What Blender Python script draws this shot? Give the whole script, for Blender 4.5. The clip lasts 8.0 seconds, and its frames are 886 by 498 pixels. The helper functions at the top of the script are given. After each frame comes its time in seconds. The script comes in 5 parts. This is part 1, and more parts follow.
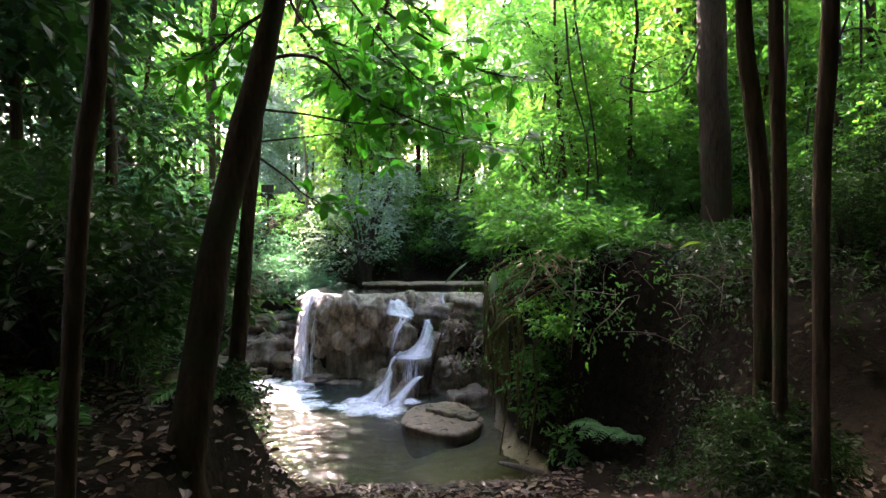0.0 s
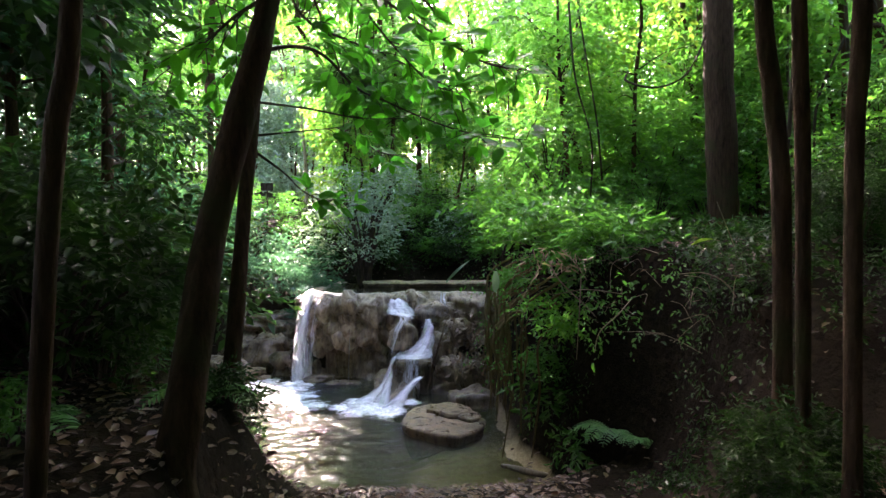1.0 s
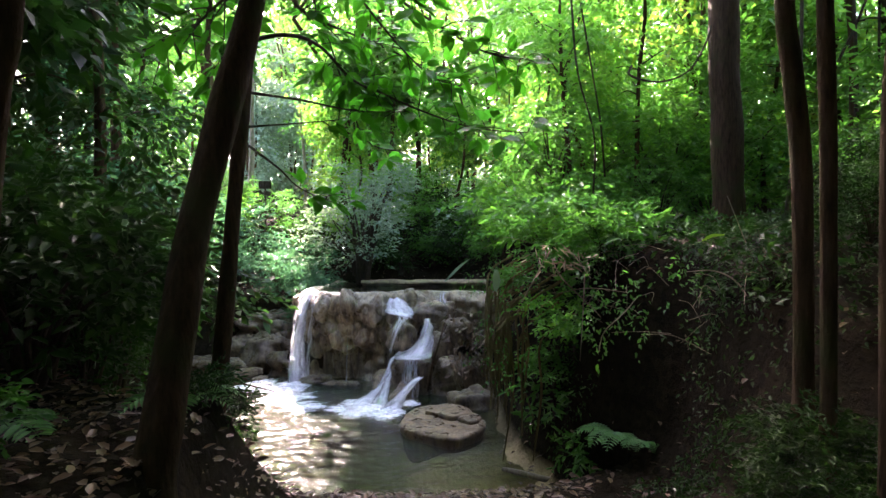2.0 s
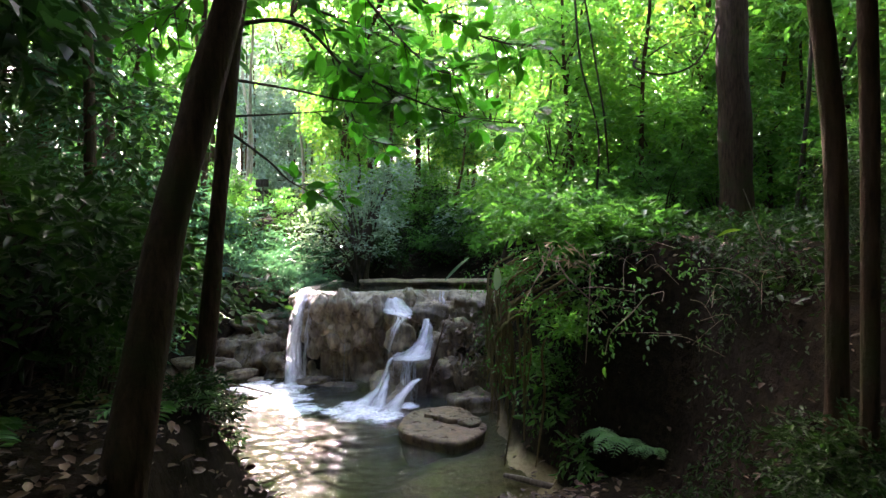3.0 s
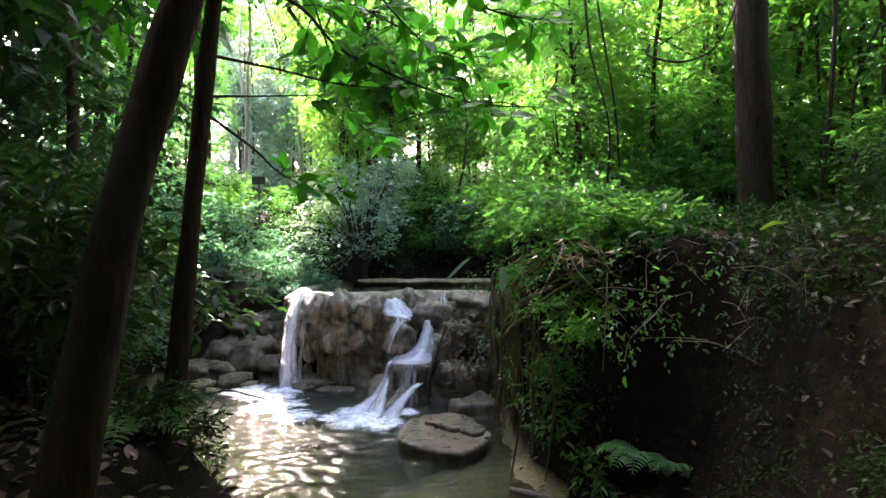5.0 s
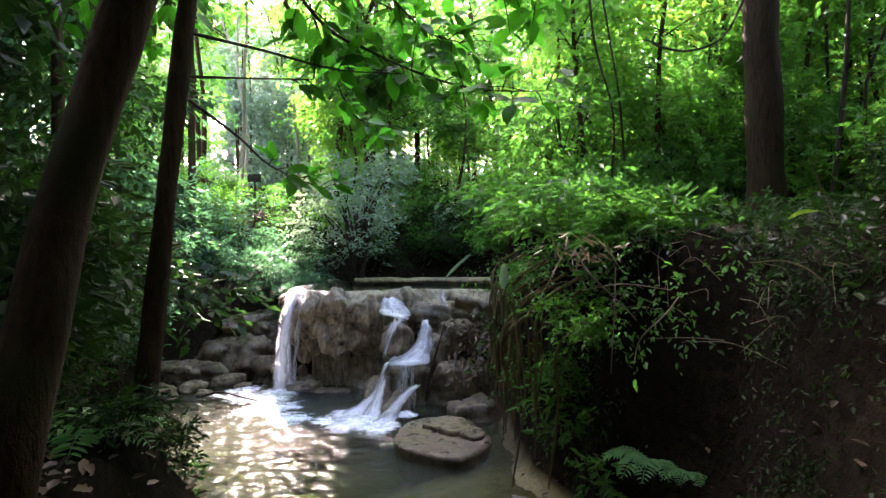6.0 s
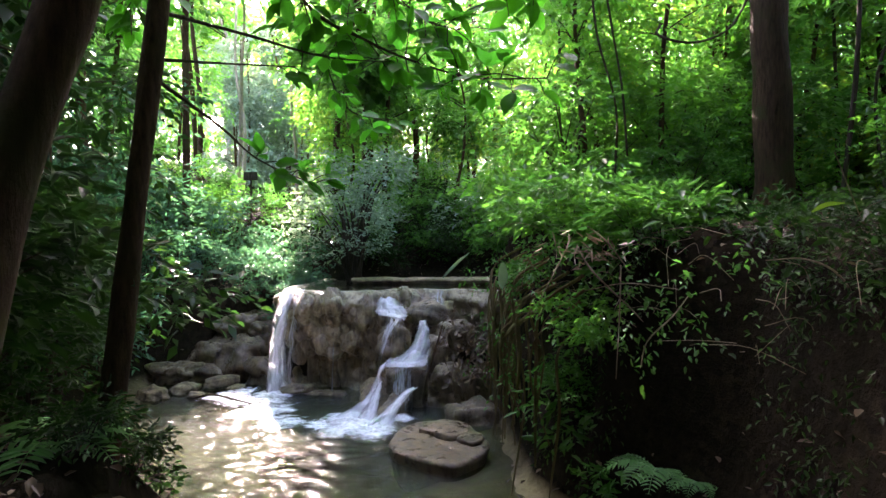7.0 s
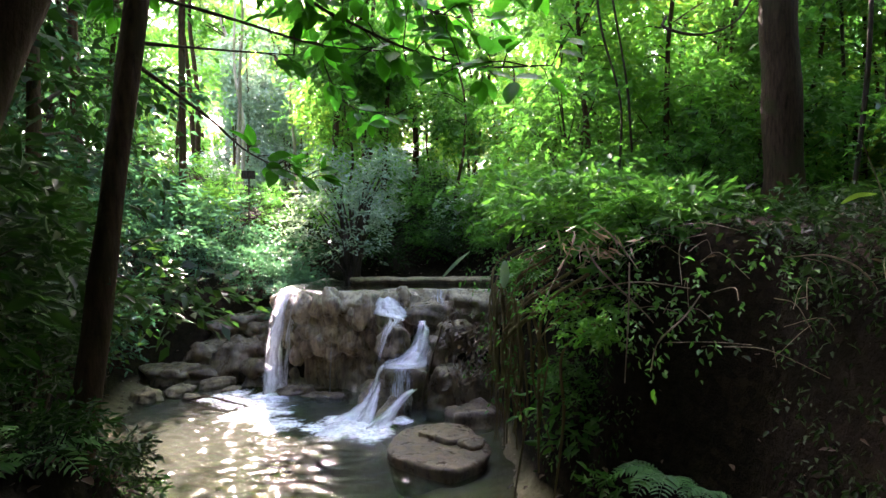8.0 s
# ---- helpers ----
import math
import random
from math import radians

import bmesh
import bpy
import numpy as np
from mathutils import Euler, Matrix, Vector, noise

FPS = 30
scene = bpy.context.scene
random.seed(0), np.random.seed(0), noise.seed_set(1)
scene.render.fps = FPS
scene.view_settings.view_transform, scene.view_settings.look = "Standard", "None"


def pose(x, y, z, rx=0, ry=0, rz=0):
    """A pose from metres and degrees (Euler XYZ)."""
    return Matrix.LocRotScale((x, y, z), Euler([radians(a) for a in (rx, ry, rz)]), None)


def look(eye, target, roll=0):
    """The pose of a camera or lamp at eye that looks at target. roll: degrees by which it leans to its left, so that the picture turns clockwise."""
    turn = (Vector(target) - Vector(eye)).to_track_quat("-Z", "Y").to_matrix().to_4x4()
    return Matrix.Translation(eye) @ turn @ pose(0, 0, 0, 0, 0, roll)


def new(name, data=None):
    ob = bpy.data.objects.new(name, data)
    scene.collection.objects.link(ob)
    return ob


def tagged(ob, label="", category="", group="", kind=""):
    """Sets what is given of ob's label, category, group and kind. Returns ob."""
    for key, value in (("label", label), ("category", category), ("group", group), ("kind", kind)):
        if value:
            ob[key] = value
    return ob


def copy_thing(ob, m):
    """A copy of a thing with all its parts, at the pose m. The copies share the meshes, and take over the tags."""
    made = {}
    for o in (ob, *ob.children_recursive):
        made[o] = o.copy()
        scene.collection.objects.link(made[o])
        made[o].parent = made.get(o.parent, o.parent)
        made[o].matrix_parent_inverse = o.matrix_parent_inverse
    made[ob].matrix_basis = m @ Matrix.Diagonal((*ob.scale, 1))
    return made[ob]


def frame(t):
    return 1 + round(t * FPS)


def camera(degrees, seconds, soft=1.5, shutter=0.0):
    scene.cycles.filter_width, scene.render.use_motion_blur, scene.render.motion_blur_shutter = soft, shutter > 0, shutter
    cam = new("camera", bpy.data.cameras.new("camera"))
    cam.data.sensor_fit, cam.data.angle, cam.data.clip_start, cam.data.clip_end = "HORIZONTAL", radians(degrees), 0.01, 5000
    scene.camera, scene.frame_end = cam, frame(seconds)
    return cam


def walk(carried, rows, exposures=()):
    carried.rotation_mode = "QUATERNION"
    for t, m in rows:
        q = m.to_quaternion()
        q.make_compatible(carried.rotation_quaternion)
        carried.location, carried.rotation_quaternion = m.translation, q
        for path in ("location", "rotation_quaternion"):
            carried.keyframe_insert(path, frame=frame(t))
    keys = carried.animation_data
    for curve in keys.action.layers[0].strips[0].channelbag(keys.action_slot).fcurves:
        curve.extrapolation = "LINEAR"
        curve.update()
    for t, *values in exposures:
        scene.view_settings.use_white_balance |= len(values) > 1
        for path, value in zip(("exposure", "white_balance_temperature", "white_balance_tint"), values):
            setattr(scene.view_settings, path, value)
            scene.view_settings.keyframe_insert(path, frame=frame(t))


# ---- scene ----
cam = camera(75.0, 8.0)
METRES, EYE, TILT, LEAN, TURN = 1.3, 1.97, -0.3, 0.0, 0.0
ROWS = [
    (0, 0.0000, 0.0000, 0.0000, 0.000, 0.000, -0.000),
    (0.5, -0.0052, 0.0366, -0.0021, 0.015, -0.038, -0.070),
    (1, -0.0085, 0.0823, -0.0098, 0.030, -0.053, -0.030),
    (1.5, -0.0062, 0.1267, -0.0167, 0.053, -0.069, -0.070),
    (3, 0.0071, 0.3239, -0.0357, 0.084, -0.130, -0.040),
    (3.5, 0.0069, 0.3875, -0.0394, 0.099, -0.152, -0.030),
    (4, 0.0018, 0.4633, -0.0406, 0.122, -0.152, -0.070),
    (4.5, -0.0034, 0.5116, -0.0422, 0.130, -0.137, -0.050),
    (6, 0.0081, 0.7356, -0.0752, 0.099, -0.122, 0.020),
    (6.5, 0.0195, 0.8107, -0.0808, 0.114, -0.145, 0.000),
    (7, 0.0288, 0.8703, -0.0863, 0.122, -0.130, -0.010),
    (7.5, 0.0311, 0.9135, -0.0938, 0.130, -0.114, -0.020),
    (8, 0.0323, 0.9823, -0.0988, 0.152, -0.107, 0.020),
]
walk(cam, [(t, pose(0, 0, EYE, TILT, LEAN, TURN) @ pose(METRES * x, METRES * y, METRES * z, 90 + pitch, roll, yaw)) for t, x, y, z, yaw, pitch, roll in ROWS],
     exposures=[(0.0, 5.1, 7250, 39), (8.0, 5.1, 7250, 39)])

# ---- world, sun, exposure ----
SUN_DIR = Vector((-0.27, 1.0, 0.70)).normalized()
world = bpy.data.worlds.new("sky_world")
scene.world = world
world.use_nodes = True
wn = world.node_tree
sky = wn.nodes.new("ShaderNodeTexSky")
sky.sky_type = "NISHITA"
sky.sun_disc = False
sky.sun_elevation = math.asin(SUN_DIR.z)
sky.sun_rotation = math.atan2(SUN_DIR.x, SUN_DIR.y)
sky.dust_density = 2.0
wn.links.new(sky.outputs[0], wn.nodes["Background"].inputs[0])
wn.nodes["Background"].inputs[1].default_value = 0.15
sun_data = bpy.data.lights.new("sun", "SUN")
sun_data.energy, sun_data.angle, sun_data.color = 2.4, radians(0.6), (1.0, 0.97, 0.94)
sun = new("sun", sun_data)
sun.matrix_world = look(SUN_DIR * 60, (0, 0, 0))


# ---- numeric noise ----
def hash3(i, j, k):
    n = (i.astype(np.int64) * 374761393 + j.astype(np.int64) * 668265263 + k.astype(np.int64) * 2147483647 + 1013904223) & 0xFFFFFFFF
    n = ((n ^ (n >> 13)) * 1274126177) & 0xFFFFFFFF
    n = (n ^ (n >> 16)) & 0xFFFFFFFF
    return n / 4294967295.0


def vnoise(p):
    """Value noise in -1..1 at the points p (n, 3)."""
    p = np.asarray(p, float)
    f = np.floor(p)
    w = p - f
    w = w * w * (3 - 2 * w)
    i = f.astype(np.int64)
    out = np.zeros(len(p))
    for a in (0, 1):
        for b in (0, 1):
            for c in (0, 1):
                k = (w[:, 0] if a else 1 - w[:, 0]) * (w[:, 1] if b else 1 - w[:, 1]) * (w[:, 2] if c else 1 - w[:, 2])
                out += k * hash3(i[:, 0] + a, i[:, 1] + b, i[:, 2] + c)
    return out * 2 - 1


def fbm(p, octaves=4):
    p = np.asarray(p, float)
    return sum(vnoise(p * 2.0**o + 17.3 * o) * 0.5**o for o in range(octaves))


def smooth(a, b, x):
    t = np.clip((np.asarray(x, float) - a) / (b - a), 0, 1)
    return t * t * (3 - 2 * t)


# ---- materials ----
def material(name):
    m = bpy.data.materials.new(name)
    m.use_nodes = True
    t = m.node_tree
    return m, t, t.nodes["Principled BSDF"], t.nodes["Material Output"]


def node(t, kind, **inputs):
    n = t.nodes.new(kind)
    for key, value in inputs.items():
        n.inputs[key.replace("_", " ")].default_value = value
    return n


def ramp(t, source, stops):
    r = t.nodes.new("ShaderNodeValToRGB")
    while len(r.color_ramp.elements) < len(stops):
        r.color_ramp.elements.new(0.5)
    for e, (at, colour) in zip(r.color_ramp.elements, stops):
        e.position, e.color = at, (*colour, 1)
    t.links.new(source, r.inputs[0])
    return r.outputs[0]


def mixed(t, fac, a, b, mode="MIX"):
    m = t.nodes.new("ShaderNodeMixRGB")
    m.blend_type = mode
    for slot, v in zip(m.inputs, (fac, a, b)):
        if isinstance(v, bpy.types.NodeSocket):
            t.links.new(v, slot)
        else:
            slot.default_value = v if isinstance(v, (int, float)) else (*v, 1)
    return m.outputs[0]


def noise_out(t, coord, scale, detail=5.0, rough=0.6, stretch=None, wobble=0.0):
    n = node(t, "ShaderNodeTexNoise", Scale=scale, Detail=detail, Roughness=rough)
    if stretch:
        mp = t.nodes.new("ShaderNodeMapping")
        mp.inputs["Scale"].default_value = stretch
        t.links.new(coord, mp.inputs[0])
        coord = mp.outputs[0]
    n.inputs["Distortion"].default_value = wobble
    t.links.new(coord, n.inputs["Vector"])
    return n.outputs[0]


def bump(t, height, strength, distance, target):
    b = node(t, "ShaderNodeBump", Strength=strength, Distance=distance)
    t.links.new(height, b.inputs["Height"])
    t.links.new(b.outputs[0], target.inputs["Normal"])
    return b


def place_coord(t):
    return t.nodes.new("ShaderNodeNewGeometry").outputs["Position"]


def leaf_material(name, stops, glow, share=0.5, rough=0.42, per_object=False, shine=0.28):
    """A leaf: a waxy front with light passing through the blade. stops: reflected colours; glow: the colour that passes through."""
    m, t, p, out = material(name)
    rnd = (t.nodes.new("ShaderNodeObjectInfo").outputs["Random"] if per_object else t.nodes.new("ShaderNodeNewGeometry").outputs["Random Per Island"])
    big = noise_out(t, place_coord(t), 0.9, 3)
    base = ramp(t, rnd, stops)
    base = mixed(t, big, mixed(t, 1.0, base, (0.72, 0.75, 0.8), "MULTIPLY"), base)
    blot = noise_out(t, place_coord(t), 45, 2)
    base = mixed(t, 0.35, base, mixed(t, blot, (0.3, 0.3, 0.25), (1, 1, 1)), "MULTIPLY")
    t.links.new(base, p.inputs["Base Color"])
    p.inputs["Roughness"].default_value = rough
    p.inputs["Specular IOR Level"].default_value = shine
    tr = t.nodes.new("ShaderNodeBsdfTranslucent")
    t.links.new(mixed(t, rnd, glow, tuple(c * k for c, k in zip(glow, (1.6, 1.22, 0.8)))), tr.inputs[0])
    mx = t.nodes.new("ShaderNodeMixShader")
    mx.inputs[0].default_value = share
    t.links.new(p.outputs[0], mx.inputs[1])
    t.links.new(tr.outputs[0], mx.inputs[2])
    t.links.new(mx.outputs[0], out.inputs[0])
    return m


LEAF_MID = leaf_material("leaf_mid", [(0, (0.026, 0.085, 0.022)), (0.5, (0.038, 0.115, 0.028)), (1, (0.055, 0.135, 0.035))], (0.075, 0.36, 0.05), 0.4)
LEAF_BRIGHT = leaf_material("leaf_bright", [(0, (0.038, 0.12, 0.025)), (0.8, (0.05, 0.16, 0.035)), (1, (0.14, 0.17, 0.05))], (0.11, 0.46, 0.055), 0.46)
# shaded copy of the leaf green: darkness of the near banks put into colour
LEAF_SHADED = leaf_material("leaf_shaded", [(0, (0.011, 0.030, 0.009)), (1, (0.025, 0.058, 0.016))], (0.025, 0.11, 0.018), 0.32, shine=0.14)
# lightened blue-green: puts the skylight on the rim shrub into leaf colour
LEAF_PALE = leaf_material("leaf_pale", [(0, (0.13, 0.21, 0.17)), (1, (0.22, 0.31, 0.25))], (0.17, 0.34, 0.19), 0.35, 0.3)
# leaf green with the blue of skylight mixed into it
LEAF_BLUE = leaf_material("leaf_blue", [(0, (0.045, 0.12, 0.085)), (1, (0.08, 0.18, 0.13))], (0.05, 0.22, 0.09), 0.33, 0.25)
LEAF_YELLOW = leaf_material("leaf_yellow", [(0, (0.06, 0.17, 0.02)), (0.75, (0.13, 0.20, 0.03)), (1, (0.24, 0.21, 0.05))], (0.19, 0.46, 0.06), 0.5)
LEAF_BIG = leaf_material("leaf_big", [(0, (0.018, 0.065, 0.012)), (1, (0.035, 0.10, 0.018))], (0.032, 0.40, 0.024), 0.5, 0.5, True, 0.1)
FROND = leaf_material("frond", [(0, (0.12, 0.33, 0.11)), (1, (0.18, 0.42, 0.17))], (0.12, 0.42, 0.10), 0.35, 0.35)
LEAF_DRY = leaf_material("leaf_dry", [(0, (0.05, 0.034, 0.018)), (0.6, (0.115, 0.077, 0.038)), (1, (0.25, 0.18, 0.095))], (0.12, 0.07, 0.03), 0.15, 0.45, shine=0.32)

STRAW = leaf_material("straw", [(0, (0.22, 0.16, 0.09)), (1, (0.5, 0.42, 0.3))], (0.3, 0.22, 0.12), 0.2, 0.5)


def bark_material(name, dark, light, moss):
    m, t, p, out = material(name)
    c = place_coord(t)
    ridges = noise_out(t, c, 14, 6, 0.65, (3.2, 3.2, 0.55))
    fine = noise_out(t, c, 60, 4)
    patches = noise_out(t, c, 3.5, 4)
    base = ramp(t, ridges, [(0.3, dark), (0.7, light)])
    base = mixed(t, ramp(t, patches, [(0.52, (0, 0, 0)), (0.68, (1, 1, 1))]), base, moss)
    t.links.new(base, p.inputs["Base Color"])
    p.inputs["Roughness"].default_value = 0.9
    p.inputs["Specular IOR Level"].default_value = 0.1
    both = mixed(t, 0.35, ridges, fine)
    bump(t, both, 0.7, 0.02, p)
    return m


BARK = bark_material("bark", (0.020, 0.012, 0.006), (0.075, 0.045, 0.023), (0.036, 0.034, 0.012))
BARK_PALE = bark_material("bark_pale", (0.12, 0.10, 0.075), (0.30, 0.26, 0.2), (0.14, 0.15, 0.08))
TWIG = bark_material("twig_bark", (0.02, 0.016, 0.011), (0.07, 0.055, 0.04), (0.03, 0.03, 0.018))
MOSSY = bark_material("mossy_root", (0.06, 0.048, 0.02), (0.18, 0.14, 0.06), (0.10, 0.10, 0.03))
DEAD = bark_material("dead_wood", (0.12, 0.09, 0.06), (0.34, 0.28, 0.2), (0.18, 0.16, 0.1))


def rock_material(name, wet, dark=1.0):
    m, t, p, out = material(name)
    c = place_coord(t)
    large = noise_out(t, c, 2.2, 5)
    mid = noise_out(t, c, 9, 6, 0.7)
    fine = noise_out(t, c, 55, 5, 0.7)
    base = ramp(t, mid, [(0.3, (0.15, 0.110, 0.058)), (0.52, (0.35, 0.28, 0.165)), (0.75, (0.55, 0.48, 0.33))])
    base = mixed(t, ramp(t, large, [(0.54, (0, 0, 0)), (0.70, (0.8, 0.8, 0.8))]), base, (0.075, 0.072, 0.028))
    base = mixed(t, 0.4, base, ramp(t, fine, [(0.3, (0.35, 0.33, 0.3)), (0.7, (1, 1, 1))]), "MULTIPLY")
    # dark upright streaks paint in the contrast of shaded hollows between bulbs
    shade_streak = noise_out(t, c, 4.5, 5, 0.6, (3.0, 3.0, 0.5))
    base = mixed(t, ramp(t, shade_streak, [(0.42, (0, 0, 0)), (0.62, (0.8, 0.8, 0.8))]), base, (0.065, 0.047, 0.03))
    if dark < 1:
        base = mixed(t, 1.0, base, (dark, dark * 0.93, dark * 0.82), "MULTIPLY")
    t.links.new(base, p.inputs["Base Color"])
    p.inputs["Roughness"].default_value = 0.8
    if wet:
        t.links.new(ramp(t, mid, [(0.4, (0.25, 0.25, 0.25)), (0.7, (0.6, 0.6, 0.6))]), p.inputs["Roughness"])
    bump(t, mixed(t, 0.5, mid, fine), 0.8, 0.03, p)
    return m


TUFA = rock_material("tufa", True)
STONE = rock_material("stone", False, 0.85)
WET = rock_material("wet_stone", True, 0.6)


def ground_material():
    m, t, p, out = material("forest_soil")
    c = place_coord(t)
    big = noise_out(t, c, 1.1, 5)
    mid = noise_out(t, c, 14, 6, 0.7)
    cell = node(t, "ShaderNodeTexVoronoi", Scale=24.0)
    t.links.new(c, cell.inputs["Vector"])
    # soil and litter near black: shade of the bank is put into their colour
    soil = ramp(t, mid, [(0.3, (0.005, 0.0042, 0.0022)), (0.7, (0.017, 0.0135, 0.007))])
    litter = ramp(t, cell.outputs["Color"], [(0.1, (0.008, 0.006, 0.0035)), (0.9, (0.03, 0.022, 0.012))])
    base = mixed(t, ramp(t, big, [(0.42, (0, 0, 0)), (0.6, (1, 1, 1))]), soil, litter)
    sep = t.nodes.new("ShaderNodeSeparateXYZ")
    t.links.new(c, sep.inputs[0])
    low = t.nodes.new("ShaderNodeMapRange")
    low.inputs[1].default_value, low.inputs[2].default_value, low.inputs[3].default_value, low.inputs[4].default_value = 0.03, 0.13, 1.0, 0.0
    t.links.new(sep.outputs[2], low.inputs[0])
    sand = ramp(t, mid, [(0.25, (0.075, 0.062, 0.033)), (0.75, (0.19, 0.155, 0.09))])
    base = mixed(t, low.outputs[0], base, sand)
    away = t.nodes.new("ShaderNodeVectorMath")
    away.operation = "DISTANCE"
    away.inputs[1].default_value = (0.45, 5.15, 0.0)
    t.links.new(c, away.inputs[0])
    spread = t.nodes.new("ShaderNodeMath")
    spread.operation = "MULTIPLY_ADD"
    spread.inputs[1].default_value = 0.5
    t.links.new(big, spread.inputs[0])
    t.links.new(away.outputs["Value"], spread.inputs[2])
    bar = ramp(t, spread.outputs[0], [(0.75, (1, 1, 1)), (1.0, (0, 0, 0))])
    both = mixed(t, 1.0, bar, low.outputs[0], "MULTIPLY")
    base = mixed(t, both, base, ramp(t, mid, [(0.25, (0.22, 0.175, 0.09)), (0.75, (0.42, 0.34, 0.19))]))
    t.links.new(base, p.inputs["Base Color"])
    p.inputs["Roughness"].default_value = 0.95
    p.inputs["Specular IOR Level"].default_value = 0.06
    bump(t, mid, 0.7, 0.05, p)
    return m


SOIL = ground_material()


def water_material():
    m, t, p, out = material("pool_water")
    c = place_coord(t)
    w1 = noise_out(t, c, 9, 3, 0.55, (1, 1.7, 1))
    w2 = noise_out(t, c, 42, 3, 0.6, (1, 1.6, 1))
    b = node(t, "ShaderNodeBump", Strength=0.16, Distance=0.03)
    t.links.new(mixed(t, 0.26, w1, w2), b.inputs["Height"])
    gl = t.nodes.new("ShaderNodeBsdfGlossy")
    gl.inputs["Roughness"].default_value = 0.03
    tp = t.nodes.new("ShaderNodeBsdfTransparent")
    tp.inputs[0].default_value = (0.40, 0.45, 0.31, 1)
    fr = node(t, "ShaderNodeFresnel", IOR=1.33)
    milk = node(t, "ShaderNodeBsdfDiffuse", Color=(0.30, 0.34, 0.24, 1))
    body = t.nodes.new("ShaderNodeMixShader")
    body.inputs[0].default_value = 0.10
    t.links.new(tp.outputs[0], body.inputs[1])
    t.links.new(milk.outputs[0], body.inputs[2])
    mx = t.nodes.new("ShaderNodeMixShader")
    t.links.new(b.outputs[0], gl.inputs["Normal"])
    t.links.new(b.outputs[0], fr.inputs["Normal"])
    t.links.new(fr.outputs[0], mx.inputs[0])
    t.links.new(body.outputs[0], mx.inputs[1])
    t.links.new(gl.outputs[0], mx.inputs[2])
    t.links.new(mx.outputs[0], out.inputs[0])
    return m


WATER = water_material()


def falling_material(name, low, high, stretch, rim=0.3, most=1.0):
    """White broken water; streaks run along the UV map's v."""
    m, t, p, out = material(name)
    uv = t.nodes.new("ShaderNodeUVMap").outputs[0]
    s1 = noise_out(t, uv, 5, 5, 0.65, tuple(k * f for k, f in zip(stretch, (0.5, 1.4, 1.0))), 0.7)
    s2 = noise_out(t, uv, 13, 4, 0.65, tuple(k * f for k, f in zip(stretch, (0.6, 1.3, 1.0))), 0.9)
    s = mixed(t, 0.5, s1, s2)
    p.inputs["Base Color"].default_value = (0.92, 0.93, 0.94, 1)
    p.inputs["Roughness"].default_value = 0.3
    tp = t.nodes.new("ShaderNodeBsdfTransparent")
    tl = t.nodes.new("ShaderNodeBsdfTranslucent")
    tl.inputs[0].default_value = (0.8, 0.84, 0.88, 1)
    body = t.nodes.new("ShaderNodeMixShader")
    body.inputs[0].default_value = 0.45
    t.links.new(p.outputs[0], body.inputs[1])
    t.links.new(tl.outputs[0], body.inputs[2])
    sepu = t.nodes.new("ShaderNodeSeparateXYZ")
    t.links.new(uv, sepu.inputs[0])
    edge = ramp(t, sepu.outputs[0], [(0.0, (rim, rim, rim)), (0.42, (1, 1, 1)), (0.58, (1, 1, 1)), (1.0, (rim, rim, rim))])
    cover = ramp(t, mixed(t, 1.0, s, edge, "MULTIPLY"), [(low, (0, 0, 0)), (high, (most, most, most))])
    mx = t.nodes.new("ShaderNodeMixShader")
    t.links.new(cover, mx.inputs[0])
    t.links.new(tp.outputs[0], mx.inputs[1])
    t.links.new(body.outputs[0], mx.inputs[2])
    t.links.new(mx.outputs[0], out.inputs[0])
    bump(t, s, 0.25, 0.02, p)
    return m


FALL = falling_material("falling_water", 0.10, 0.50, (2.6, 0.9, 1.0), 0.0, 0.97)
VEIL = falling_material("thin_veil", 0.37, 0.66, (5.5, 0.4, 1.0), 0.3, 0.75)


def foam_material(name, low, high, scale, most):
    """Bubbles and broken white water, also sun glint drawn white, thinning out towards the rim of its patch (u = 1)."""
    m, t, p, out = material(name)
    c = place_coord(t)
    blobs = mixed(t, 0.45, noise_out(t, c, scale, 4, 0.65, (1, 1.8, 1), 0.6), noise_out(t, c, scale * 4.5, 3, 0.6, (1, 1.6, 1), 0.4))
    sepu = t.nodes.new("ShaderNodeSeparateXYZ")
    t.links.new(t.nodes.new("ShaderNodeUVMap").outputs[0], sepu.inputs[0])
    edge = ramp(t, sepu.outputs[0], [(0.5, (1, 1, 1)), (0.7, (0.9, 0.9, 0.9)), (1.0, (0.35, 0.35, 0.35))])
    cover = ramp(t, mixed(t, 1.0, blobs, edge, "MULTIPLY"), [(low, (0, 0, 0)), (high, (most, most, most))])
    p.inputs["Base Color"].default_value = (0.9, 0.92, 0.93, 1)
    p.inputs["Roughness"].default_value = 0.4
    tp = t.nodes.new("ShaderNodeBsdfTransparent")
    mx = t.nodes.new("ShaderNodeMixShader")
    t.links.new(cover, mx.inputs[0])
    t.links.new(tp.outputs[0], mx.inputs[1])
    t.links.new(p.outputs[0], mx.inputs[2])
    t.links.new(mx.outputs[0], out.inputs[0])
    bump(t, blobs, 0.5, 0.02, p)
    return m


# sun on shallow ripples, drawn as broken white
RIFFLE_GLINT = foam_material("riffle", 0.36, 0.50, 8.0, 0.95)
FOAM = foam_material("foam", 0.26, 0.52, 6.0, 0.95)


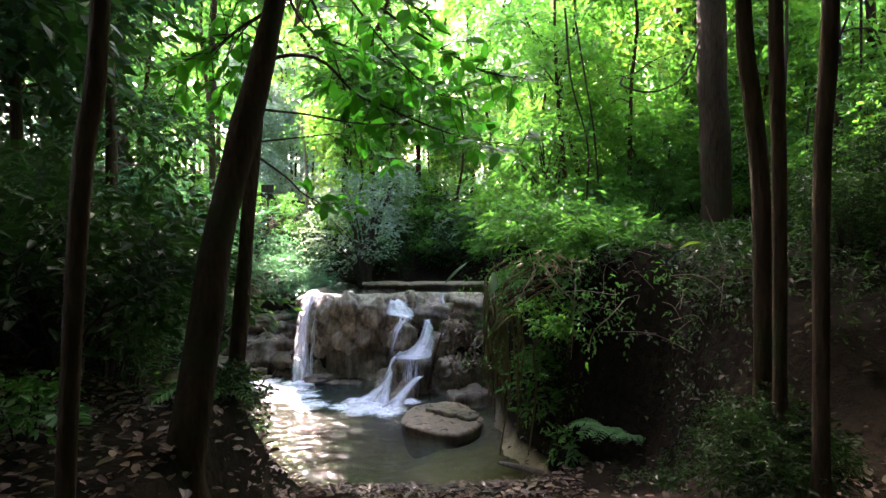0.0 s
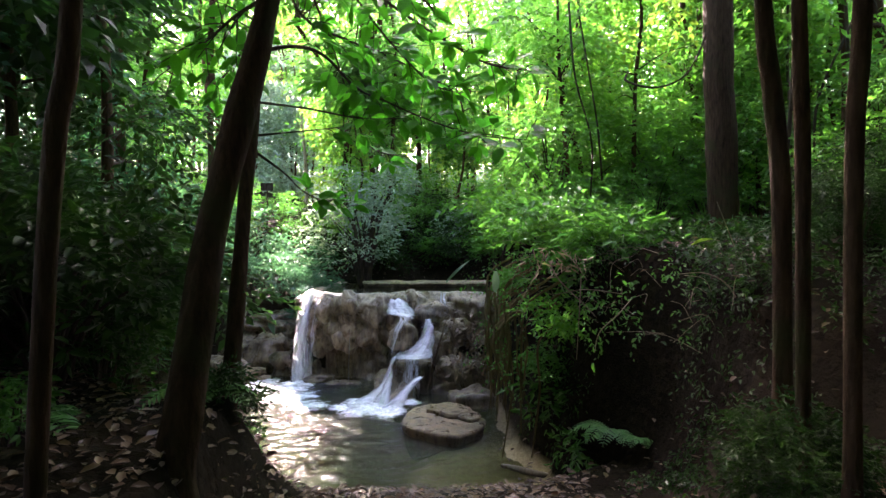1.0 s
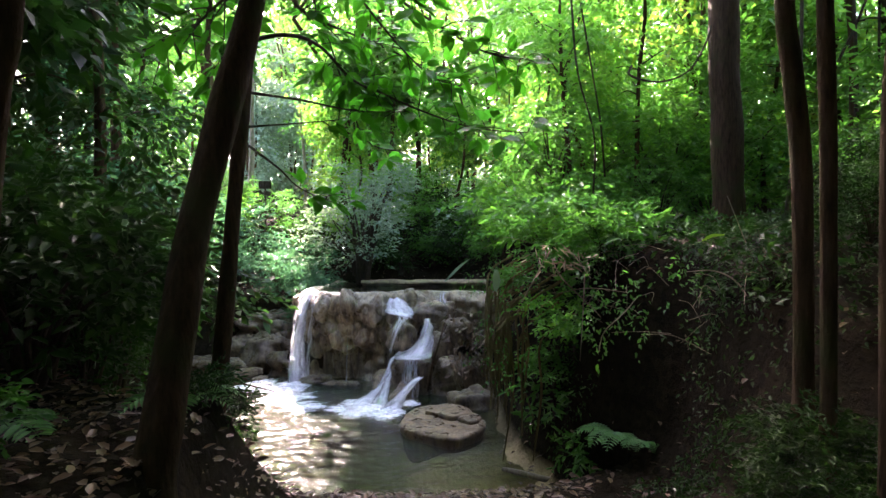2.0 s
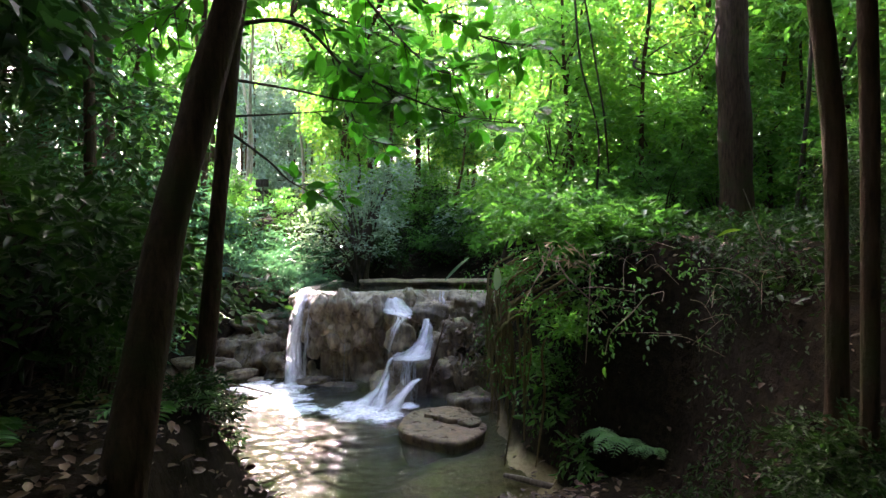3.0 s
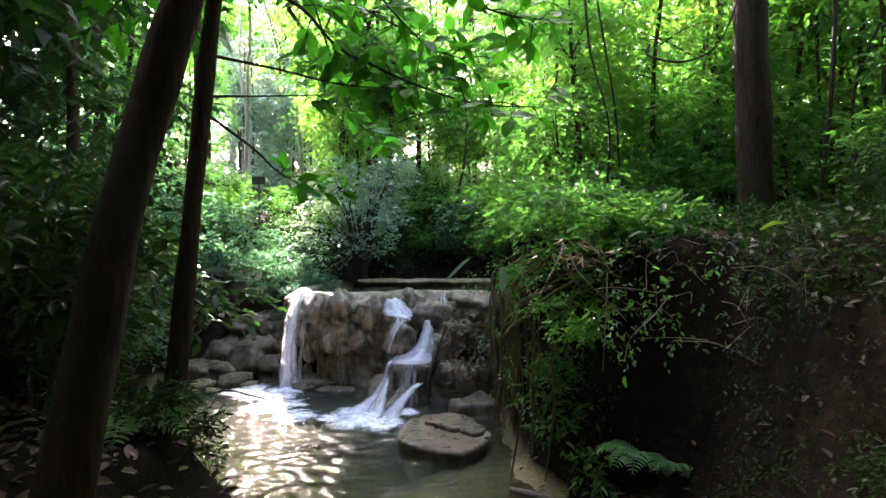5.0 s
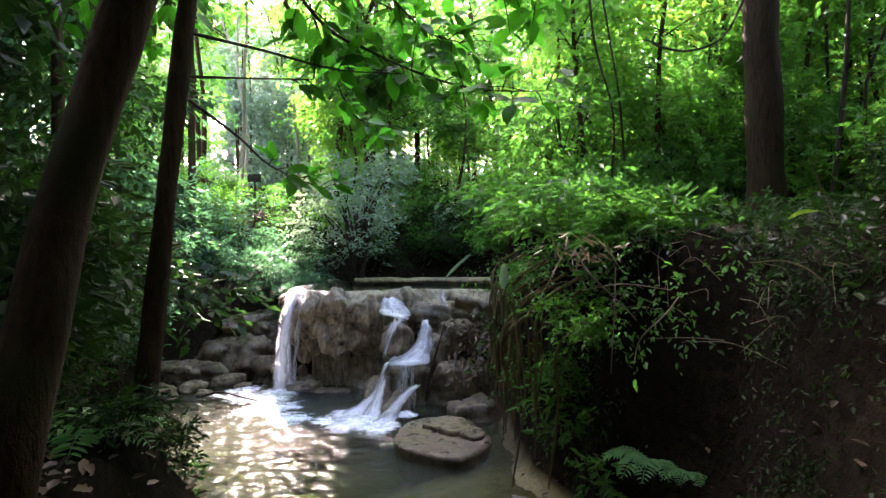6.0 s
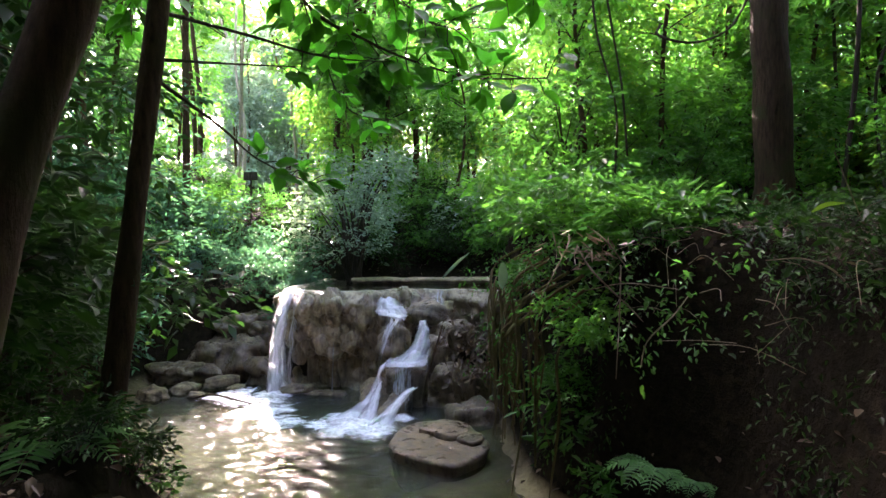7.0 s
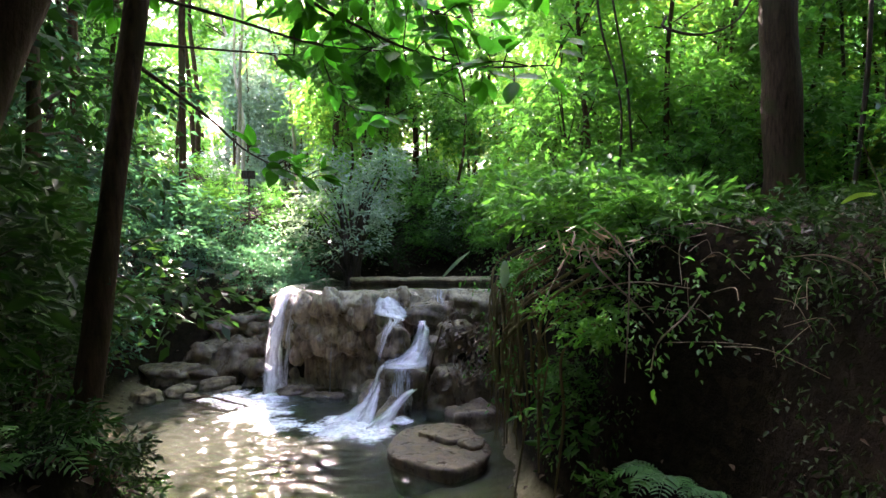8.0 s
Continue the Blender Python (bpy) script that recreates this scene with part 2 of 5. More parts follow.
# ---- mesh helpers ----
def mesh_of(name, verts, quads, mat, uvs=None, shade=True):
    """A mesh from arrays of corners (n, 3) and four-sided faces (m, 4)."""
    verts, quads = np.asarray(verts, np.float32), np.asarray(quads, np.int32)
    me = bpy.data.meshes.new(name)
    me.vertices.add(len(verts))
    me.vertices.foreach_set("co", verts.ravel())
    me.loops.add(quads.size)
    me.loops.foreach_set("vertex_index", quads.ravel())
    me.polygons.add(len(quads))
    me.polygons.foreach_set("loop_start", np.arange(0, quads.size, quads.shape[1], dtype=np.int32))
    if uvs is not None:
        me.uv_layers.new(name="UVMap").data.foreach_set("uv", np.asarray(uvs, np.float32)[quads.ravel()].ravel())
    if shade:
        me.polygons.foreach_set("use_smooth", np.ones(len(quads), bool))
    me.update()
    me.validate()
    me.materials.append(mat)
    return me


def part(name, me, parent, label=""):
    ob = new(name, me)
    ob.parent = parent
    return tagged(ob, label)


def grid_quads(rows, cols, wrap=False):
    i = np.arange(rows - 1)[:, None]
    j = np.arange(cols if wrap else cols - 1)[None, :]
    k = (j + 1) % cols
    a, b = i * cols + j, i * cols + k
    return np.stack([a, b, b + cols, a + cols], -1).reshape(-1, 4)


def curve_points(points, steps):
    """A smooth line through points (Catmull-Rom), any number of columns."""
    p = np.asarray(points, float)
    p = np.vstack([2 * p[0] - p[1], p, 2 * p[-1] - p[-2]])
    out = []
    for i in range(1, len(p) - 2):
        u = np.linspace(0, 1, steps, endpoint=False)[:, None]
        a, b, c, d = p[i - 1], p[i], p[i + 1], p[i + 2]
        out.append(0.5 * (2 * b + (c - a) * u + (2 * a - 5 * b + 4 * c - d) * u**2 + (3 * b - a - 3 * c + d) * u**3))
    return np.vstack(out + [p[-2:-1]])


def tube_arrays(points, sides=10, steps=6, rough=0.06):
    """A tapered tube along rows of x, y, z, radius."""
    p = curve_points(points, steps)
    c, r = p[:, :3], np.maximum(p[:, 3], 0.0015)
    d = np.gradient(c, axis=0)
    d /= np.linalg.norm(d, axis=1)[:, None] + 1e-9
    ref = np.where(np.abs(d[:, 2:3]) > 0.85, np.array([[1.0, 0, 0]]), np.array([[0, 0, 1.0]]))
    u = np.cross(d, ref)
    u /= np.linalg.norm(u, axis=1)[:, None]
    v = np.cross(d, u)
    a = np.linspace(0, 2 * np.pi, sides, endpoint=False)
    ring = np.cos(a)[None, :, None] * u[:, None] + np.sin(a)[None, :, None] * v[:, None]
    co = c[:, None] + ring * r[:, None, None]
    if rough:
        n = fbm((co * np.array([5, 5, 1.6])).reshape(-1, 3) + 3.1, 3).reshape(co.shape[:2])
        co += ring * (r[:, None] * n * rough * 2)[..., None]
    q = grid_quads(len(p), sides, True)
    return co.reshape(-1, 3), q


def joined(pieces):
    verts, quads, n = [], [], 0
    for v, q in pieces:
        verts.append(v)
        quads.append(q + n)
        n += len(v)
    return np.vstack(verts), np.vstack(quads)


LEAF_SHAPE = np.array([(0, 0, 0), (0.32, -0.5, 0.09), (0.72, -0.36, 0.05), (1, 0, -0.10), (0.72, 0.36, 0.05), (0.32, 0.5, 0.09)])
LEAF_FACES = np.array([(0, 3, 2, 1), (0, 5, 4, 3)])


LITE_SHAPE = np.array([(0, 0, 0), (0.45, -0.5, 0.08), (1, 0, -0.08), (0.45, 0.5, 0.08)])
LITE_FACES = np.array([(0, 3, 2, 1)])


def leaves(origin, along, up, length, width, rng, lite=False):
    """Blades at origins (n, 3), pointing along, facing up; length and width in metres."""
    n = len(origin)
    a = along / (np.linalg.norm(along, axis=1)[:, None] + 1e-9)
    b = np.cross(up, a)
    b /= np.linalg.norm(b, axis=1)[:, None] + 1e-9
    c = np.cross(a, b)
    shape, faces = (LITE_SHAPE, LITE_FACES) if lite else (LEAF_SHAPE, LEAF_FACES)
    s = shape[None] * np.ones((n, 1, 1))
    s[..., 1] *= (width / length)[:, None]
    s *= length[:, None, None]
    co = origin[:, None] + s[..., 0:1] * a[:, None] + s[..., 1:2] * b[:, None] + s[..., 2:3] * c[:, None]
    q = (faces[None] + (np.arange(n) * len(shape))[:, None, None]).reshape(-1, 4)
    return co.reshape(-1, 3), q


def sprays(starts, heading, reach, per, length, slim, rng, droop=0.3, tumble=0.45, lite=False):
    """Small leafy twigs: at each start a row of paired leaves along its heading."""
    n = len(starts)
    h = heading / (np.linalg.norm(heading, axis=1)[:, None] + 1e-9)
    side = np.cross(h, [0, 0, 1.0])
    side /= np.linalg.norm(side, axis=1)[:, None] + 1e-9
    o, al, up, ln = [], [], [], []
    for j in range(per):
        u = (j + 0.6) / per
        s = 1 if j % 2 else -1
        pos = starts + h * (reach * u)[:, None] - np.array([0, 0, 1.0]) * (droop * reach * u * u)[:, None]
        out = h * (0.35 + u) + side * (s * (1.1 - 0.7 * u)) + rng.normal(0, 0.45, (n, 3)) - np.array([0, 0, droop])
        o.append(pos + rng.normal(0, 0.012, (n, 3)))
        al.append(out)
        up.append(np.array([0, 0, 1.0]) + rng.normal(0, tumble, (n, 3)))
        ln.append(length * rng.uniform(0.65, 1.2, n))
    o, al, up, ln = np.vstack(o), np.vstack(al), np.vstack(up), np.concatenate(ln)
    return leaves(o, al, up, ln, ln * slim * rng.uniform(0.8, 1.15, len(ln)), rng, lite)


def inside_ball(n, rng, shell=0.35):
    d = rng.normal(0, 1, (n, 3))
    d /= np.linalg.norm(d, axis=1)[:, None]
    return d * (shell + (1 - shell) * rng.uniform(0, 1, n) ** 0.5)[:, None]


# ---- the ground, one sheet from the pool to the hills ----
POOL = np.array([(-1.0, 4.5), (-0.2, 4.62), (0.5, 4.7), (0.85, 5.0), (0.62, 5.5), (0.56, 6.2), (0.55, 7.0), (0.5, 8.0), (0.4, 8.75), (-1.9, 8.85), (-2.4, 9.4),
                 (-3.2, 9.5), (-3.9, 8.9), (-3.3, 7.2), (-2.6, 5.8), (-1.8, 4.9), (-1.3, 4.3)])
UPPER = np.array([(-1.95, 8.7), (0.3, 8.7), (0.75, 10.0), (0.9, 11.4), (-0.6, 12.2), (-1.9, 11.6), (-2.1, 10.0)])


def edge_distance(poly, x, y):
    """Signed distance to a closed outline, negative inside."""
    p = np.stack([x, y], -1)
    best, inside = np.full(len(p), 1e9), np.zeros(len(p), bool)
    for a, b in zip(poly, np.roll(poly, -1, 0)):
        e, w = b - a, p - a
        u = np.clip((w @ e) / (e @ e), 0, 1)
        best = np.minimum(best, np.linalg.norm(w - u[:, None] * e, axis=1))
        cross = ((a[1] > p[:, 1]) != (b[1] > p[:, 1])) & (p[:, 0] < (b[0] - a[0]) * (p[:, 1] - a[1]) / (b[1] - a[1] + 1e-12) + a[0])
        inside ^= cross
    return np.where(inside, -best, best)


def height(x, y):
    x, y = np.atleast_1d(np.asarray(x, float)), np.atleast_1d(np.asarray(y, float))
    sd = edge_distance(POOL, x, y)
    rough = fbm(np.stack([x * 1.3, y * 1.3, 0 * x], -1), 4)
    right = smooth(0.35, 0.95, x - 0.95 * smooth(5.2, 3.9, y)) * smooth(2.0, 4.0, y)
    near = smooth(5.2, 3.4, y) * (1 - right)
    left_near = near * smooth(-0.75, -1.15, x)
    back = smooth(8.4, 8.9, y) * (1 - right)
    left = np.clip(1 - right - near - back, 0, 1)
    wide = np.maximum(right * 0.45 + (near - left_near) * 3.5 + left_near * 1.2 + back * 0.5 + left * 1.6, 0.3)
    top = right * 1.85 + (near - left_near) * 1.3 + left_near * 1.18 + back * 1.15 + left * 1.3
    t = np.clip(sd / wide, 0, 1)
    shape = np.where(near > 0.5, t, t * t * (3 - 2 * t))
    z = top * shape
    # banks climb away from the stream
    z += right * 0.10 * np.clip(x - 1.2, 0, 30) + 0.22 * smooth(-3.0, -9.0, x) * np.clip(-3 - x, 0, 30) * 0.8
    z += back * (smooth(11.6, 14.5, y) * 1.35 + 0.07 * np.clip(y - 14, 0, 400))
    z += right * smooth(8.5, 30, y) * 0.07 * np.clip(y - 8.5, 0, 400)
    z += smooth(0.6, 2.2, x) * (1 - smooth(2.0, 4.0, y)) * 0.14
    z = np.where(sd < 0, np.minimum(-np.minimum(0.34, 0.32 * -sd) + 0.26 * smooth(1.4, 0.3, np.hypot(x - 0.5, y - 5.1)) * smooth(0, 0.5, -sd), -0.04 * smooth(0, 0.3, -sd)), z)
    sdu = edge_distance(UPPER, x, y)
    z = np.where(y > 8.7, z * smooth(-0.05, 0.6, sdu) + (1.12 - 0.05) * (1 - smooth(-0.05, 0.6, sdu)), z)
    face = right * smooth(0.02, 0.25, sd) * smooth(1.5, 0.7, sd)
    z = z + face * 0.13 * fbm(np.stack([x * 4.5, y * 4.5, 0 * x + 9], -1), 4)
    return z + rough * 0.055 * smooth(-0.3, 0.6, sd) + 0.25 * fbm(np.stack([x * 0.18, y * 0.18, 0 * x + 5], -1), 2) * smooth(6, 14, np.hypot(x, y - 6))


def ground_z(x, y):
    return float(height(x, y)[0])


def spaced(lo, hi, step, far, grow=1.22):
    mid = np.arange(lo, hi + 1e-6, step)
    ext, d = [], step
    while sum(ext) < far:
        d *= grow
        ext.append(d)
    return np.concatenate([lo - np.cumsum(ext)[::-1], mid, hi + np.cumsum(ext)])


gx, gy = spaced(-5, 5, 0.055, 500), spaced(-0.8, 13, 0.06, 500)
GX, GY = np.meshgrid(gx, gy)
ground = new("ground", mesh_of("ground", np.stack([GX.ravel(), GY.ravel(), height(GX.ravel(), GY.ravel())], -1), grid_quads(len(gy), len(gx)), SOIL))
tagged(ground, "brown forest soil darkened for shade, with leaf litter and sandy stream bed", "ground", kind="structure")


def pool_waves(x, y):
    """Choppy current that runs out from the side fall; the rest of the pool is calmer, with rings from the cascade."""
    warp = fbm(np.stack([x * 2.1, y * 2.1, 0 * x], -1), 3)
    rim = np.interp(y, [4.4, 5.0, 5.5, 6.06, 6.75, 7.39, 8.18, 9.0], [-1.5, -1.15, -0.95, -0.87, -1.1, -1.58, -2.0, -2.2])
    run = smooth(0.16, -0.16, x - rim + 0.16 * warp) * (0.35 + 0.65 * smooth(4.6, 6.4, y))
    z = run * 0.0062 * fbm(np.stack([x * 11, y * 19, 0 * x + 4], -1), 3)
    z += run * 0.0075 * np.sin(y * 21 + x * 4 + warp * 8) * (0.5 + 0.5 * vnoise(np.stack([x * 3.3, y * 3.3, 0 * x], -1)))
    d = np.hypot(x + 0.8, y - 7.0)
    z += 0.006 * np.exp(-((d / 0.9) ** 2)) * np.sin(d * 40 + warp * 9) + 0.0038 * np.exp(-((d / 2.6) ** 2)) * np.sin(d * 26 + warp * 7)
    return z + 0.0042 * fbm(np.stack([x * 4, y * 8, 0 * x + 2], -1), 3)


def sheet(name, x0, x1, y0, y1, z, step, mat, label):
    xs, ys = np.arange(x0, x1 + step, step), np.arange(y0, y1 + step, step)
    X, Y = np.meshgrid(xs, ys)
    X, Y = X.ravel(), Y.ravel()
    Z = z + (pool_waves(X, Y) if step < 0.03 else 0.004 * fbm(np.stack([X * 2.3, Y * 3.2, 0 * X], -1), 3))
    ob = new(name, mesh_of(name, np.stack([X, Y, Z], -1), grid_quads(len(ys), len(xs)), mat))
    return tagged(ob, label, "water", kind="structure")


sheet("pool_water", -4.6, 1.3, 4.0, 9.75, 0.0, 0.017, WATER, "shallow rippled greenish pool water below the fall")


# ---- travertine ledge and its rocks ----
def worley(p, seeds):
    d = np.full(len(p), 9.0)
    for s in seeds:
        d = np.minimum(d, np.linalg.norm(p - s, axis=1))
    return d


def ball_arrays(rows=26, cols=40):
    th = np.linspace(0.02, np.pi - 0.02, rows)
    ph = np.linspace(0, 2 * np.pi, cols, endpoint=False)
    T, P = np.meshgrid(th, ph, indexing="ij")
    return np.stack([np.sin(T) * np.cos(P), np.sin(T) * np.sin(P), np.cos(T)], -1).reshape(-1, 3), grid_quads(rows, cols, True)


def rock_mesh(size, seed, boxy=0.5, rough=0.16, mat=None, flat_top=0.0, undercut=0.0):
    v, q = ball_arrays()
    b = v / np.max(np.abs(v), axis=1)[:, None]
    v = v * (1 - boxy) + b * boxy * 0.85
    v = v * (1 + rough * fbm(v * 1.6 + seed * 7.7, 4))[:, None]
    v[:, 2] = np.where(v[:, 2] > 0, v[:, 2] * (1 - flat_top), v[:, 2])
    v[:, :2] *= (1 - undercut * smooth(0.25, -0.25, v[:, 2]))[:, None]
    v = v * np.array(size)
    v += 0.02 * fbm(v * 9 + seed, 3)[:, None] * (v / (np.linalg.norm(v, axis=1)[:, None] + 1e-6))
    return mesh_of("rock", v, q, mat or TUFA)


def travertine_ledge():
    rng = np.random.default_rng(4)
    plan = curve_points([(-2.0, 11.2), (-2.08, 10.0), (-2.1, 9.2), (-2.0, 8.72), (-1.6, 8.55), (-1.1, 8.52), (-0.75, 8.58), (-0.5, 8.72), (-0.1, 8.78), (0.3, 8.7), (0.8, 8.55)], 16)
    d = np.gradient(plan, axis=0)
    d /= np.linalg.norm(d, axis=1)[:, None]
    out = np.stack([d[:, 1], -d[:, 0]], -1)
    out *= np.sign((out * (plan - np.array([-0.6, 10.5]))).sum(1))[:, None]
    run = np.concatenate([[0], np.cumsum(np.linalg.norm(np.diff(plan, axis=0), axis=1))])
    rows = [(-0.9, 1.14), (-0.5, 1.2), (-0.22, 1.23), (-0.1, 1.262), (-0.03, 1.266), (0.02, 1.25), (0.05, 1.22), (0.05, 1.19)]
    zs = np.linspace(1.17, -0.4, 46)
    rows += [(0.05 - 0.10 * math.sin(min(1, (1.17 - z) / 0.5) * 1.57) - 0.16 * float(smooth(0.8, 0.35, z)) + 0.2 * float(smooth(0.14, -0.1, z)), z) for z in zs]
    S = np.repeat(run[None], len(rows), 0)
    Z = np.repeat(np.array([r[1] for r in rows])[:, None], len(run), 1)
    O = np.repeat(np.array([r[0] for r in rows])[:, None], len(run), 1)
    seeds = np.stack([rng.uniform(0, run[-1], 230), rng.uniform(-0.2, 1.25, 230) * 0.8], -1)
    w = worley(np.stack([S.ravel(), Z.ravel() * 0.8], -1), seeds).reshape(S.shape)
    amount = smooth(1.24, 1.1, Z)
    O = O + amount * (0.20 * np.clip(0.16 - w, 0, 1) / 0.16 + 0.05 * fbm(np.stack([S.ravel() * 3, Z.ravel() * 3, 0 * S.ravel()], -1), 4).reshape(S.shape))
    O += amount * 0.13 * np.sin(S * 5.2 + 1.0) * smooth(0.9, 0.4, Z) * 0.6
    X = plan[None, :, 0] + out[None, :, 0] * O
    Y = plan[None, :, 1] + out[None, :, 1] * O
    Zn = Z + 0.012 * fbm(np.stack([X.ravel() * 5, Y.ravel() * 5, 0 * X.ravel()], -1), 3).reshape(X.shape)
    ob = new("travertine_ledge", mesh_of("travertine_ledge", np.stack([X, Y, Zn], -1).reshape(-1, 3), grid_quads(len(rows), len(run)), TUFA))
    tagged(ob, "brown bulbous travertine ledge with a thin pale rim", "rock ledge")
    forms = [rock_mesh((1, 1, 1), 50 + i, 0.1, 0.22) for i in range(5)]
    for i in range(74):
        at = rng.uniform(0, 1) ** 1.15
        k = int((0.33 + 0.39 * at) * len(plan))
        z = 1.14 - (0.72 - 0.2 * at) * rng.uniform(0, 1) ** 1.3
        r = rng.uniform(0.07, 0.165) * (0.75 + 0.25 * float(smooth(0.2, 0.8, z)))
        deep = 0.10 - (0.08 + 0.10 * at) * float(smooth(1.1, 0.5, z))
        b = part("bulb", forms[i % 5], ob)
        b.matrix_basis = pose(plan[k][0] + out[k][0] * deep, plan[k][1] + out[k][1] * deep, z, rng.uniform(-15, 15), rng.uniform(-15, 15), rng.uniform(0, 360)) @ Matrix.Diagonal((r, r * 0.8, r * rng.uniform(0.8, 1.5), 1))
    for i in range(34):
        k = int(rng.uniform(0.36, 0.70) * len(plan))
        r = rng.uniform(0.06, 0.11)
        b = part("drape", forms[i % 5], ob)
        b.matrix_basis = pose(plan[k][0] - out[k][0] * 0.17, plan[k][1] - out[k][1] * 0.17, rng.uniform(0.05, 0.35), rng.uniform(-6, 6), rng.uniform(-6, 6), rng.uniform(0, 360)) @ Matrix.Diagonal((r, r, r * rng.uniform(2.5, 4.5), 1))
    return ob


travertine_ledge()
sheet("upper_pool_water", -2.0, 0.9, 8.72, 12.2, 1.245, 0.06, WATER, "still thin water of the upper basin")


def rock(name, label, at, size, seed, turn=0.0, tilt=(0, 0), group="", **kw):
    ob = new(name, rock_mesh(size, seed, **kw))
    ob.matrix_basis = pose(*at, tilt[0], tilt[1], turn)
    return tagged(ob, label, "rock", group)


def rim_dam():
    """The low second rim across the upper basin."""
    line = curve_points([(-1.42, 10.2), (-1.3, 9.95), (-0.6, 9.9), (0.1, 9.95), (0.75, 10.05)], 24)
    prof = [(0.14, 1.1), (0.12, 1.24), (0.02, 1.272), (-0.07, 1.288), (-0.085, 1.304), (-0.05, 1.322), (0.1, 1.325), (0.3, 1.325), (0.6, 1.32), (0.95, 1.30), (1.2, 1.2)]
    v = np.array([[(x, y + o, z) for x, y in line] for o, z in prof]).reshape(-1, 3)
    v[:, 1] += 0.11 * fbm(v * np.array([3.2, 0, 0]), 4)
    v[:, 2] += 0.014 * fbm(v * 5, 3)
    ob = new("rim_dam", mesh_of("rim_dam", v, grid_quads(len(prof), len(line)), STONE, shade=False))
    return tagged(ob, "flat pale travertine rim across the upper basin", "rock ledge")


rim_dam()
def slab_mesh(outline, top, thick, seed, mat, tilt=0.0):
    """A broken flat stone: a many-cornered outline with a worn rim, an uneven top and undercut sides."""
    o = np.array(outline, float)
    c = o.mean(0)
    ring = curve_points(np.vstack([o, o[:1]]), 7)[:-1]
    rows = [(f, 0.0) for f in (0.02, 0.2, 0.4, 0.6, 0.78, 0.9, 0.96)] + [(0.99, 0.012), (1.0, 0.03), (0.985, 0.07), (0.95, 0.5 * thick), (0.88, 0.75 * thick), (0.8, thick)]
    v = np.array([[(*(c + (p - c) * f), top - dz) for p in ring] for f, dz in rows]).reshape(-1, 3)
    n = fbm(v * 2.6 + seed, 4)
    fine = fbm(v * 9 + seed, 3)
    v[:, 2] += 0.022 * n + 0.009 * fine + tilt * (v[:, 1] - c[1])
    side = np.repeat(np.array([dz for _, dz in rows]) > 0.01, len(ring))
    v[:, :2] += np.where(side, 0.03 * n + 0.012 * fine, 0)[:, None] * (v[:, :2] - c) / (np.linalg.norm(v[:, :2] - c, axis=1)[:, None] + 1e-6)
    return mesh_of("slab", v, grid_quads(len(rows), len(ring), True), mat)


slab = new("flat_rock", slab_mesh([(-0.47, 6.14), (-0.42, 6.42), (-0.30, 6.70), (0.02, 6.84), (0.27, 6.72), (0.38, 6.42), (0.40, 6.08), (0.27, 5.82), (0.07, 5.70), (-0.2, 5.84), (-0.38, 5.98)], 0.115, 0.36, 3, WET, 0.03))
tagged(slab, "flat wet grey-brown boulder lying in the pool", "rock")
part("cap_stone", slab_mesh([(-0.2, 6.42), (-0.1, 6.62), (0.1, 6.7), (0.26, 6.52), (0.24, 6.3), (0.1, 6.2), (-0.05, 6.3)], 0.17, 0.09, 5, WET), slab)
part("cap_stone", slab_mesh([(0.16, 6.2), (0.22, 6.34), (0.35, 6.3), (0.37, 6.14), (0.27, 6.06)], 0.155, 0.09, 6, WET), slab)
rock("step_block", "blocky wet travertine step under the cascade", (-0.40, 7.95, 0.14), (0.28, 0.32, 0.36), 8, 4, boxy=0.85, rough=0.08, flat_top=0.08, mat=WET)
rock("boulder", "rounded wet boulder standing in the cascade", (-0.54, 7.96, 0.71), (0.17, 0.19, 0.22), 9, 50, (6, 12), boxy=0.5, rough=0.26, mat=WET)
rock("foot_ramp", "sloping wet rock at the foot of the cascade", (-0.72, 7.75, 0.02), (0.18, 0.36, 0.3), 10, -18, (18, -12), boxy=0.3, mat=WET)
rock("foot_spur", "sloping wet rock at the foot of the cascade", (-0.50, 7.48, 0.0), (0.12, 0.34, 0.2), 11, -22, (22, 0), boxy=0.3, mat=WET)
for at, size, seed in (((0.10, 7.85, 0.30), (0.22, 0.25, 0.2), 12), ((0.36, 7.6, 0.22), (0.2, 0.22, 0.26), 13), ((0.10, 7.9, 0.02), (0.3, 0.3, 0.2), 14), ((0.33, 7.2, 0.0), (0.22, 0.3, 0.22), 15),
                       ((0.15, 8.35, 0.72), (0.3, 0.25, 0.2), 16), ((-0.15, 8.5, 0.98), (0.35, 0.22, 0.17), 17), ((-0.05, 8.25, 0.5), (0.2, 0.2, 0.25), 18)):
    rock("stream_boulder", "mossy brown boulder beside the cascade", at, size, seed, seed * 31, group="boulders beside the fall", boxy=0.4, mat=WET)
for at, size, seed in (((-2.75, 9.35, 0.30), (0.42, 0.4, 0.34), 21), ((-3.25, 9.5, 0.3), (0.4, 0.35, 0.3), 22), ((-2.35, 9.0, 0.12), (0.3, 0.35, 0.26), 23), ((-3.1, 9.1, 0.08), (0.4, 0.25, 0.18), 24),
                       ((-2.5, 9.6, 0.55), (0.35, 0.3, 0.28), 25), ((-3.65, 9.0, 0.1), (0.35, 0.3, 0.2), 26), ((-2.9, 9.9, 0.65), (0.5, 0.4, 0.25), 27)):
    rock("bank_boulder", "grey-brown boulder on the shaded bank", at, size, seed, seed * 47, group="boulders on the bank", boxy=0.25, rough=0.32, flat_top=0.25, mat=WET)
